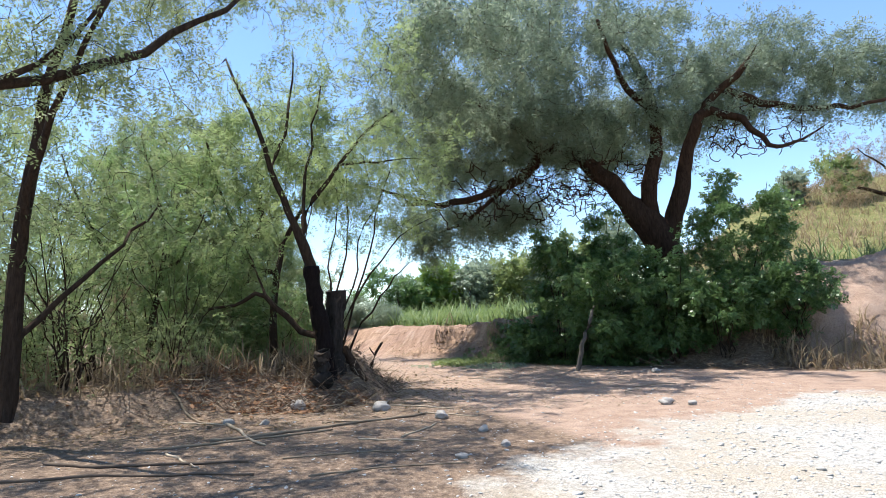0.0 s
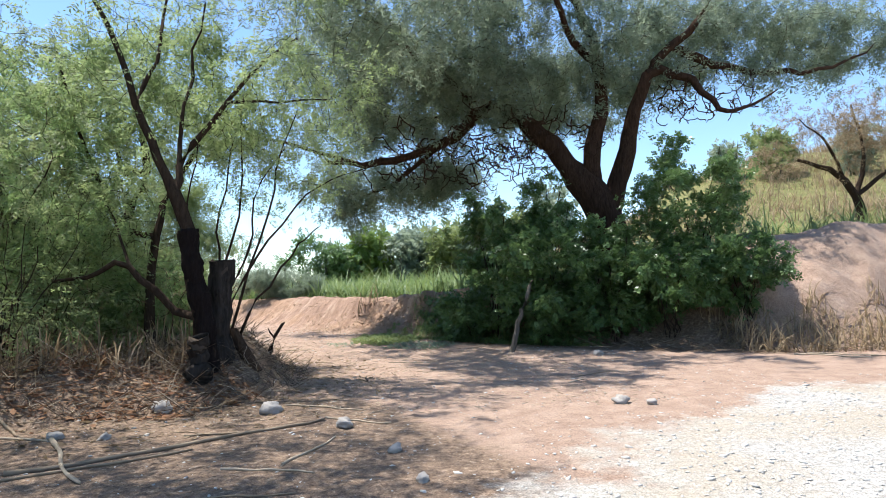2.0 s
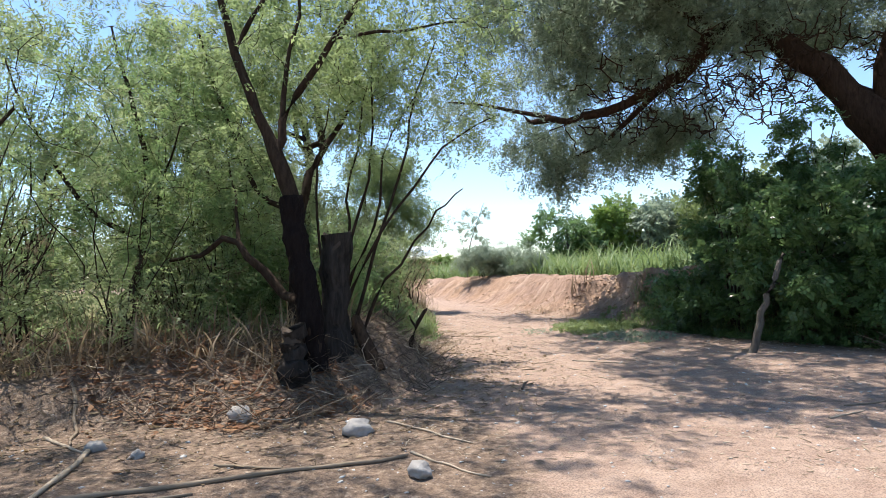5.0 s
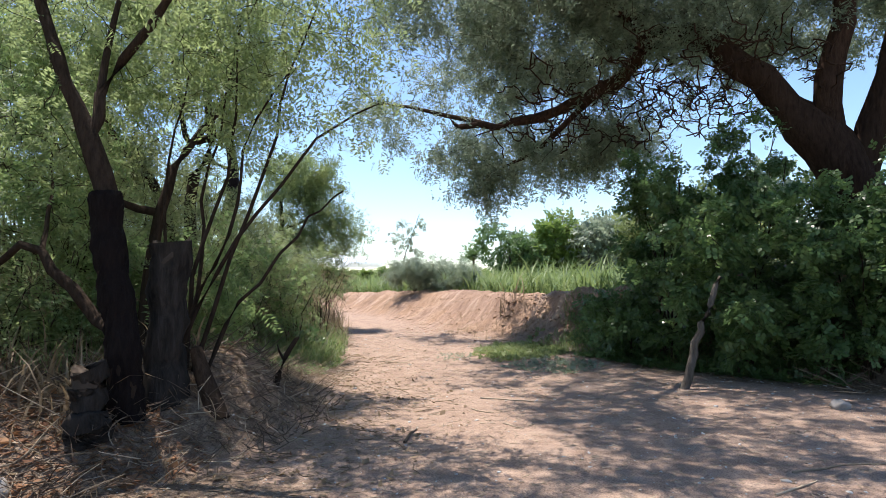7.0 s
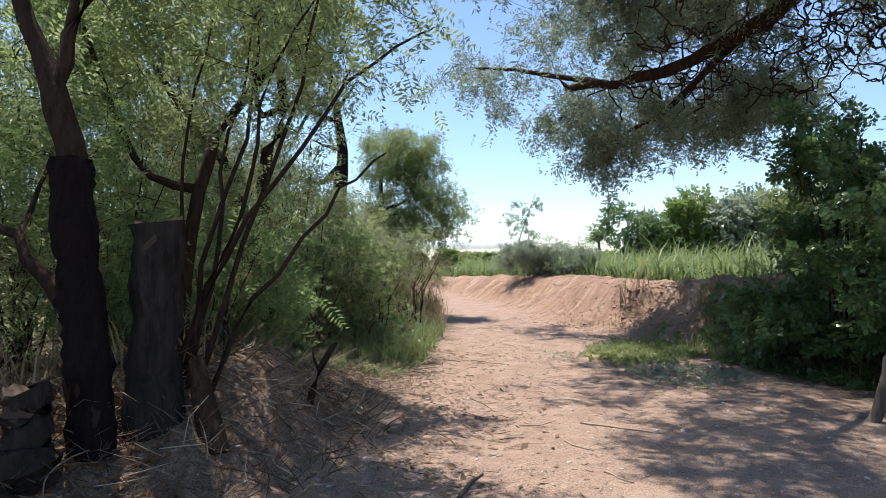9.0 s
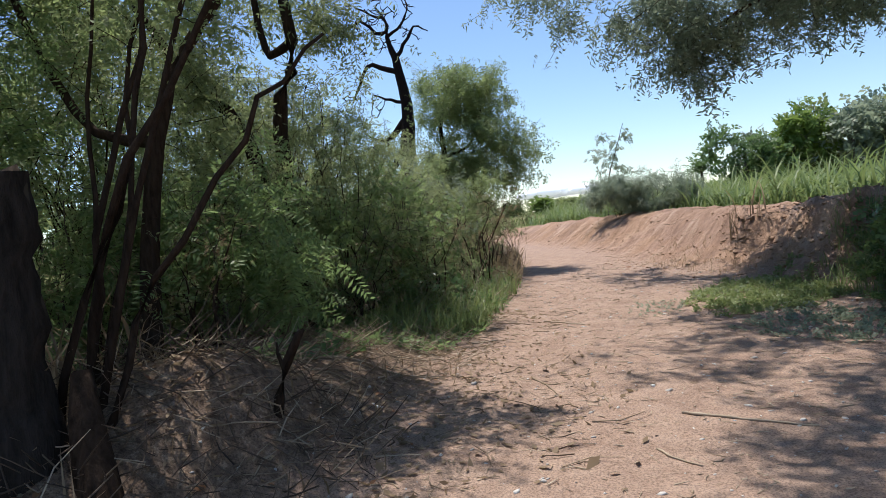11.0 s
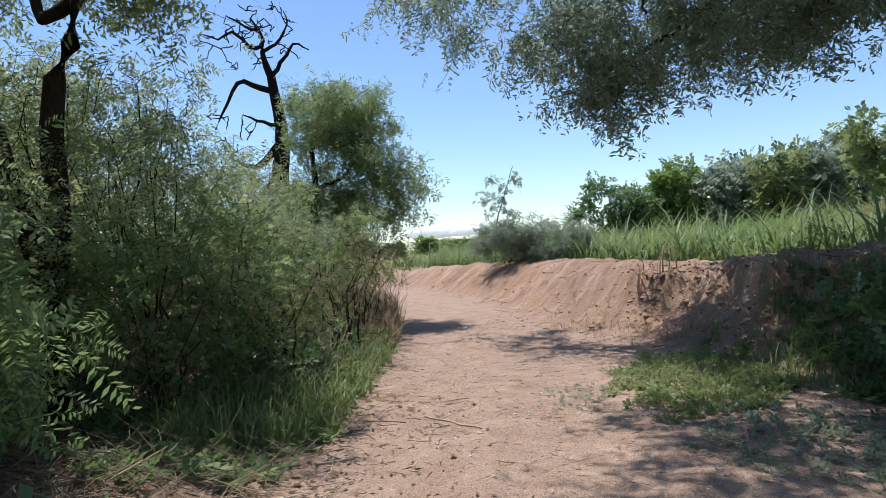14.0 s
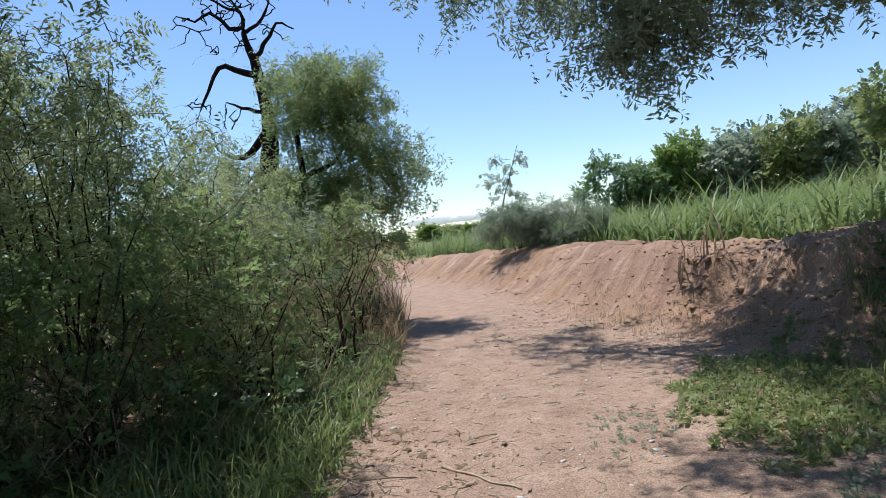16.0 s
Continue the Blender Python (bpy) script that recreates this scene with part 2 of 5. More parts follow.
def upright(n, lean=0.25):
    """Rotations for blades: any heading, leaning a little."""
    a = rng.uniform(0, 2 * np.pi, n)
    c, s = np.cos(a), np.sin(a)
    o, l = np.zeros(n), np.ones(n)
    rz = np.stack([np.stack([c, -s, o], -1), np.stack([s, c, o], -1), np.stack([o, o, l], -1)], -2)
    b = rng.normal(0, lean, n)
    c, s = np.cos(b), np.sin(b)
    ry = np.stack([np.stack([c, o, s], -1), np.stack([o, l, o], -1), np.stack([-s, o, c], -1)], -2)
    return rz @ ry


# ---------- woody plants ----------
class Plant:
    """A branching skeleton. Limbs are laid by hand, twigs grow out to fill the crown."""
    def __init__(self):
        self.p, self.par, self.r = [], [], []

    def limb(self, ctrl, r0, r1, n=10, frm=None, wob=0.02):
        pts = spline(ctrl, n)
        pts[1:-1] += rng.normal(0, wob, (n - 2, 3))
        rad = np.linspace(r0, r1, n)
        start = 0
        last = -1
        if frm is not None:
            last, start = frm, 1
        idx = []
        for i in range(start, n):
            self.p.append(pts[i])
            self.par.append(last)
            self.r.append(rad[i])
            last = len(self.p) - 1
            idx.append(last)
        return idx

    def near(self, q):
        return int(np.argmin(((np.array(self.p) - np.asarray(q)) ** 2).sum(1)))

    def fill(self, targets, tip=0.004, steps=3, sag=0.06, skip=0):
        """Grow a twig to each target from the nearest wood; nearer ones first."""
        targets = np.asarray(targets, float)
        P = np.array(self.p)
        d = np.min(((targets[:, None, :] - P[None]) ** 2).sum(2), 1) if len(P) * len(targets) < 4e6 else rng.random(len(targets))
        buf = np.zeros((len(P) + len(targets) * (steps + 1), 3))
        buf[:len(P)] = P
        n = len(P)
        tips = []
        for t in targets[np.argsort(d)]:
            dd = ((buf[skip:n] - t) ** 2).sum(1)
            i = int(np.argmin(dd)) + skip
            a = buf[i]
            ln = math.sqrt(dd[i - skip])
            if ln < 0.02:
                continue
            last = i
            for s in range(1, steps + 1):
                u = s / steps
                q = a + (t - a) * u + rng.normal(0, 0.07 * ln, 3) * (s < steps) + np.array([0, 0, sag * ln * 4 * u * (1 - u)])
                self.p.append(q)
                self.par.append(last)
                self.r.append(tip)
                buf[n] = q
                last = n
                n += 1
            tips.append(last)
        return tips

    def thicken(self, power=2.4):
        r = np.array(self.r)
        acc = np.zeros(len(r))
        for i in range(len(r) - 1, 0, -1):
            r[i] = max(r[i], acc[i] ** (1 / power))
            if self.par[i] >= 0:
                acc[self.par[i]] += r[i] ** power * 0.55
        self.r = r
        return r

    def wood(self, split=0.02, rough=0.06):
        """Tubes: thick wood and thin twigs apart."""
        P, r = np.array(self.p), np.array(self.r)
        kids = [[] for _ in P]
        roots = []
        for i, a in enumerate(self.par):
            (kids[a] if a >= 0 else roots).append(i)
        thick, thin = Tubes(), Tubes()
        stack = [(i, -1) for i in roots]
        while stack:
            i, a = stack.pop()
            chain = ([a] if a >= 0 else []) + [i]
            while kids[i]:
                k = sorted(kids[i], key=lambda q: -r[q])
                stack += [(q, i) for q in k[1:]]
                i = k[0]
                chain.append(i)
            if len(chain) < 2:
                continue
            c = np.array(chain)
            rr = r[c].copy()
            if a >= 0:
                rr[0] = min(rr[0], rr[1] * 1.15)
            big = rr > split
            k = int(big.sum()) if big[0] else 0
            if k >= 2:
                sides = 12 if rr[0] > 0.1 else 8
                thick.add(P[c[:k]], rr[:k], sides, 0.06)
                if len(c) - k >= 1:
                    thin.add(P[c[k - 1:]], rr[k - 1:], 4, cap=False)
            else:
                thin.add(P[c], rr, 6 if rr[0] > 0.02 else 4 if rr[0] > 0.008 else 3, cap=False)
        return thick, thin


def blob(n, centre, radii, hollow=0.0, floor=None):
    """Random points in an ellipsoid, more towards its skin as hollow grows."""
    d = rng.normal(size=(n, 3))
    d /= np.linalg.norm(d, axis=1)[:, None]
    u = rng.random(n) ** (1 / 3)
    u = hollow + (1 - hollow) * u
    p = np.asarray(centre) + d * u[:, None] * np.asarray(radii)
    if floor is not None:
        p = p[p[:, 2] > floor]
    return p


def clumps(n, k, centre, radii, hollow=0.0, spread=0.5, floor=None):
    """Points gathered in n clumps of about k within an ellipsoid, with gaps between."""
    c = blob(n, centre, radii, hollow, floor)
    q = np.repeat(c, k, axis=0)
    q = q + rng.normal(0, spread, q.shape) * [1, 1, 0.6]
    return q if floor is None else q[q[:, 2] > floor]


def leaves_at(name, plant, tips, per, spread, size, template, material, droop=0.4, back=2):
    """Sprigs round the twig tips and along the last wood behind them."""
    P = np.array(plant.p)
    par = np.array(plant.par)
    tips = np.asarray(tips)
    src = np.repeat(tips, per)
    a = src.copy()
    for _ in range(back):
        step = rng.random(len(a)) < 0.5
        b = par[a]
        a = np.where(step & (b >= 0), b, a)
    b = np.where(par[a] >= 0, par[a], a)
    u = rng.random(len(a))[:, None]
    base = P[a] * (1 - u) + P[b] * u
    out = P[src] - P[b]
    out /= np.linalg.norm(out, axis=1)[:, None] + 1e-9
    pos = base + rng.normal(0, spread, (len(a), 3))
    d = out * 0.6 + rng.normal(0, 0.6, (len(a), 3)) - np.array([0, 0, droop])
    s = size * rng.uniform(0.6, 1.35, len(a))
    return scatter(name, template, pos, turns(d, rng.uniform(-1.2, 1.2, len(a))), s, material)


# ---------- ground ----------
FOOT = np.array([(60, 20), (30, 15), (14, 13.2), (8.5, 13.4), (5.5, 15.4), (3.3, 17.0), (1.6, 19.0), (0.3, 20.5), (-0.6, 21.8), (-1.6, 22.8),
                 (-2.9, 25.0), (-5.6, 29.6), (-10, 34.8), (-16, 40), (-40, 56), (-120, 95)], float)
CREST = np.array([2.8, 2.8, 2.75, 2.45, 2.0, 1.6, 1.35, 1.2, 1.08, 1.03, 1.05, 1.0, 0.85, 0.6, 0.3, 0.2])
VERGE = np.array([(-60, 2), (-9, 5.2), (-5.2, 7.6), (-3.4, 9.0), (-1.6, 9.6), (-0.9, 10.8), (-0.9, 12.2), (-1.5, 14.2), (-2.7, 16), (-2.9, 18), (-4.5, 22),
                  (-9.6, 33.2), (-16, 38.8), (-40, 53), (-120, 90)], float)
MOUND = np.array([0.3, 0.4, 0.45, 0.5, 0.52, 0.55, 0.5, 0.35, 0.15, 0.12, 0.15, 0.2, 0.2, 0.2, 0.2])
GRAVEL = np.array([(40, 17), (14, 12.2), (9.1, 11.0), (7.3, 10.6), (4.0, 8.95), (2.0, 7.3), (0.85, 6.0), (0.1, 4.8), (-1.2, 2.5), (-3, -2), (-8, -12)], float)


def beside(line, values, x, y):
    """Signed distance to a line (plus: on its right hand) and the value there."""
    best = np.full(x.shape, 1e9)
    side = np.zeros(x.shape)
    val = np.zeros(x.shape)
    for i in range(len(line) - 1):
        a, b = line[i], line[i + 1]
        d = b - a
        u = np.clip(((x - a[0]) * d[0] + (y - a[1]) * d[1]) / (d @ d), 0, 1)
        ex, ey = x - a[0] - u * d[0], y - a[1] - u * d[1]
        dist = np.hypot(ex, ey)
        m = dist < best
        best = np.where(m, dist, best)
        side = np.where(m, np.sign(d[1] * (x - a[0]) - d[0] * (y - a[1])), side)
        if values is not None:
            val = np.where(m, values[i] * (1 - u) + values[i + 1] * u, val)
    return best * side, val


def smooth(t):
    t = np.clip(t, 0, 1)
    return t * t * (3 - 2 * t)


def wobble(x, y, s, k=0.0):
    """Cheap smooth noise from sines."""
    return (np.sin(x * s + 1.3 + k) * np.cos(y * s * 1.13 + 0.7 * k) + 0.6 * np.sin(x * s * 2.3 - y * s * 1.7 + k) + 0.4 * np.cos(x * s * 4.1 + y * s * 3.7 + 2 * k)) / 2


def height(x, y):
    x, y = np.asarray(x, float), np.asarray(y, float)
    u, crest = beside(FOOT, CREST, x, y)
    u = u + 0.18 * wobble(x, y, 1.9)
    ridge = crest * (smooth(u / (1.4 + 0.8 * crest)) - 0.22 * smooth((u - 0.2 - 2.1 * crest) / 2.0)) * (1 + 0.08 * wobble(x, y, 1.1, 2))
    hill = 9.5 * smooth((x + 2) / 45) * smooth((u - 6) / 30) * (1 - 0.45 * smooth((y - 42) / 30)) + 0.02 * np.clip(u - 50, 0, 400) * smooth((x + 10) / 80) + 1.3 * smooth((x - 9.5) / 14) * smooth((u - 3.8) / 8)
    v, mound = beside(VERGE, MOUND, x, y)
    left = mound * smooth(-v / 1.05) * (1 + 0.25 * wobble(x, y, 1.6, 4))
    near = np.exp(-((x - 0) ** 2 + (y - 14) ** 2) / 900.0)
    rut = -0.03 * np.exp(-((v - 0.9) / 0.35) ** 2) - 0.03 * np.exp(-((v - 2.4) / 0.35) ** 2)
    rough = (0.012 * wobble(x, y, 2.9, 1) + 0.006 * wobble(x, y, 9.0, 3)) * near
    face = smooth((u - 0.2) / 0.8) * smooth((3.0 - u) / 0.8) * near
    lumps = (0.07 * wobble(x, y, 4.0, 5) + 0.04 * wobble(x + 0.3 * y, y, 9.5, 7)) * smooth((u - 0.3) / 1.0) * near
    # rills washed down the face and a broken ledge under the crest
    along = 0.83 * y - 0.56 * x
    lumps -= 0.075 * face * np.abs(np.sin(along * 2.6 + 1.5 * wobble(x, y, 0.9, 3) + 0.35 * u)) ** 0.6 * (0.6 + 0.5 * wobble(x, y, 0.7, 8))
    lumps += 0.12 * face * smooth((x + 3.5) / 3.0) * smooth((np.sin(u * 4.6 + 1.4 * wobble(x, y, 1.3, 9)) - 0.1) / 0.5)
    left = left + 0.26 * np.exp(-((x + 1.75) / 0.65) ** 2 - ((y - 11.95) / 0.7) ** 2)
    return ridge + hill + left + rut * (y > 13) * near + rough + lumps


def ground_z(x, y):
    return float(height(np.array([x]), np.array([y]))[0])


def axis_steps(lo, hi, fine, far):
    mid = np.arange(lo, hi, fine)
    out, step, p = [], fine, hi
    while p < far:
        out.append(p)
        step *= 1.18
        p += step
    right = np.array(out + [far])
    out, step, p = [], fine, lo
    while p > -far:
        step *= 1.18
        p -= step
        out.append(max(p, -far))
    return np.concatenate([np.array(out)[::-1], mid, right])


def gravel_mask(x, y):
    v, _ = beside(GRAVEL, None, x, y)
    # the road lies on the left hand of its edge line
    return smooth((0.6 - v + 0.6 * wobble(x, y, 1.3, 6)) / 1.9)


def ground_material():
    m, nt, b, _ = nodes_of("ground")
    at = nt.nodes.new("ShaderNodeVertexColor")
    at.layer_name = "cover"
    sp = nt.nodes.new("ShaderNodeSeparateColor")
    nt.links.new(at.outputs[0], sp.inputs[0])
    big, mid, fine, grit = noise_node(nt, 0.6, 4), noise_node(nt, 3.0, 5, 0.65), noise_node(nt, 16.0, 5, 0.7), noise_node(nt, 75.0, 3, 0.7)
    dirt = ramp(nt, mid, [(0.3, (0.250, 0.163, 0.118)), (0.55, (0.350, 0.245, 0.182)), (0.75, (0.445, 0.328, 0.250))])
    dirt = mixed(nt, ramp(nt, fine, [(0.35, (0, 0, 0)), (0.7, (1, 1, 1))]), dirt, mixed(nt, 0.45, dirt, (0.44, 0.325, 0.25)))
    stones = ramp(nt, fine, [(0.3, (0.27, 0.245, 0.21)), (0.5, (0.43, 0.41, 0.37)), (0.7, (0.56, 0.54, 0.50))])
    stones = mixed(nt, ramp(nt, big, [(0.42, (0, 0, 0)), (0.6, (1, 1, 1))]), stones, mixed(nt, 0.6, stones, (0.40, 0.33, 0.24)))
    litter = ramp(nt, fine, [(0.3, (0.090, 0.060, 0.043)), (0.55, (0.235, 0.165, 0.115)), (0.72, (0.42, 0.325, 0.24))])
    turf = ramp(nt, mid, [(0.3, (0.10, 0.11, 0.035)), (0.55, (0.17, 0.165, 0.06)), (0.75, (0.30, 0.24, 0.11))])

    def edge(ch):
        f = calc(nt, 'ADD', sp.outputs[ch], calc(nt, 'MULTIPLY', calc(nt, 'SUBTRACT', mid, 0.5), 0.9))
        return ramp(nt, f, [(0.35, (0, 0, 0)), (0.65, (1, 1, 1))])
    # streaks washed down the bank's face, in earth mostly darker and redder than the track
    bank = nt.nodes.new("ShaderNodeVertexColor")
    bank.layer_name = "bank"
    sb = nt.nodes.new("ShaderNodeSeparateColor")
    nt.links.new(bank.outputs[0], sb.inputs[0])
    cb = nt.nodes.new("ShaderNodeCombineXYZ")
    for ch, k in ((0, 70.0), (1, 2.2)):
        nt.links.new(calc(nt, 'MULTIPLY', sb.outputs[ch], k), cb.inputs[ch])
    streak = noise_node(nt, 2.4, 6.0, 0.7, cb.outputs[0])
    earth = ramp(nt, streak, [(0.32, (0.120, 0.068, 0.046)), (0.44, (0.230, 0.138, 0.096)), (0.54, (0.315, 0.205, 0.145)), (0.66, (0.47, 0.35, 0.265))])
    earth = mixed(nt, ramp(nt, big, [(0.42, (0, 0, 0)), (0.58, (1, 1, 1))]), earth, mixed(nt, 0.3, earth, (0.42, 0.25, 0.12)))
    dirt = mixed(nt, calc(nt, 'MULTIPLY', sb.outputs[2], 1.0), dirt, mixed(nt, 0.3, earth, dirt))
    col = mixed(nt, edge(1), dirt, litter)
    col = mixed(nt, edge(0), col, stones)
    col = mixed(nt, edge(2), col, turf)
    speck = ramp(nt, grit, [(0.36, (0.42, 0.42, 0.42)), (0.52, (1, 1, 1)), (0.68, (1.25, 1.22, 1.18))])
    col = mixed(nt, 0.8, col, mixed(nt, 1.0, col, speck, 'MULTIPLY'))
    nt.links.new(col, b.inputs["Base Color"])
    b.inputs["Roughness"].default_value = 0.95
    b.inputs["Specular IOR Level"].default_value = 0.2
    fine = calc(nt, 'ADD', fine, calc(nt, 'MULTIPLY', calc(nt, 'MULTIPLY', streak, sb.outputs[2]), 2.2))
    h = calc(nt, 'ADD', calc(nt, 'MULTIPLY', fine, 1.0), calc(nt, 'ADD', calc(nt, 'MULTIPLY', grit, 0.35), calc(nt, 'MULTIPLY', mid, 1.2)))
    bumped(nt, b, h, 1.0, 0.035)
    return m


def build_ground():
    xs, ys = axis_steps(-9, 13, 0.14, 2600), axis_steps(2, 34, 0.14, 2600)
    X, Y = np.meshgrid(xs, ys)
    Z = height(X, Y)
    nx, ny = len(xs), len(ys)
    i = (np.arange(ny - 1)[:, None] * nx + np.arange(nx - 1)[None]).ravel()
    f = np.stack([i, i + 1, i + 1 + nx, i + nx], -1)
    me = mesh_np("ground", np.stack([X.ravel(), Y.ravel(), Z.ravel()], -1), f, ground_material(), True)
    v, _ = beside(VERGE, None, X, Y)
    u, _ = beside(FOOT, None, X, Y)
    cover = np.zeros((ny * nx, 4), np.float32)
    cover[:, 3] = 1
    gr = gravel_mask(X, Y)
    cover[:, 0] = gr.ravel()
    shade = np.maximum(smooth((0.5 - v) / 1.4), smooth((2.6 - X - 0.4 * Y + 2.4) / 1.6) * smooth((11.5 - Y) / 2.0))
    under = smooth((1.2 + u) / 1.0) * smooth((1.8 - u) / 1.0) * smooth((X - 1.5) / 1.5) * smooth((9.2 - X) / 1.5)
    cover[:, 1] = (np.clip(np.maximum(shade, under), 0, 1)).ravel()
    far = np.maximum(smooth((u - 3.3) / 1.2), np.maximum(smooth((-v - 6) / 4), smooth((np.hypot(X, Y - 15) - 55) / 25)))
    cover[:, 2] = far.ravel()
    ca = me.color_attributes.new("cover", 'FLOAT_COLOR', 'POINT')
    ca.data.foreach_set("color", cover.ravel())
    # across the bank, along it, and how much of the face it is
    bank = np.ones((ny * nx, 4), np.float32)
    bank[:, 0] = np.clip((0.83 * Y - 0.56 * X - 0.55 * u + 10) / 70.0, 0, 1).ravel()
    bank[:, 1] = np.clip((u + 1) / 9.0, 0, 1).ravel()
    bank[:, 2] = (smooth((u + 0.1) / 0.7) * smooth((4.2 - u) / 1.0) * smooth((60 - np.hypot(X, Y - 15)) / 20) * smooth((9.5 - X) / 4)).ravel()
    cb = me.color_attributes.new("bank", 'FLOAT_COLOR', 'POINT')
    cb.data.foreach_set("color", bank.ravel())
    tagged(new("ground", me), "reddish dirt track with pale gravel road and leaf litter", "ground", kind="structure")


build_ground()


# ---------- trees and shrubs ----------
def finish(name, at, label, category, plant, tips, per, spread, size, template, material, bark, group="", droop=0.4, split=0.02):
    """Make the plant's objects: trunk, twigs, foliage."""
    plant.thicken()
    P = np.array(plant.p) - np.asarray(at)
    plant.p = list(P)
    root = thing(name, at, label, category, group)
    thick, thin = plant.wood(split)
    if thick.n:
        part("trunk", thick.mesh("trunk", bark), root)
    if thin.n:
        tagged(part("branchwork", thin.mesh("branchwork", bark), root), kind="stuff")
    if per:
        tagged(part("foliage", leaves_at("foliage", plant, tips, per, spread, size, template, material, droop), root), kind="stuff")
    return root


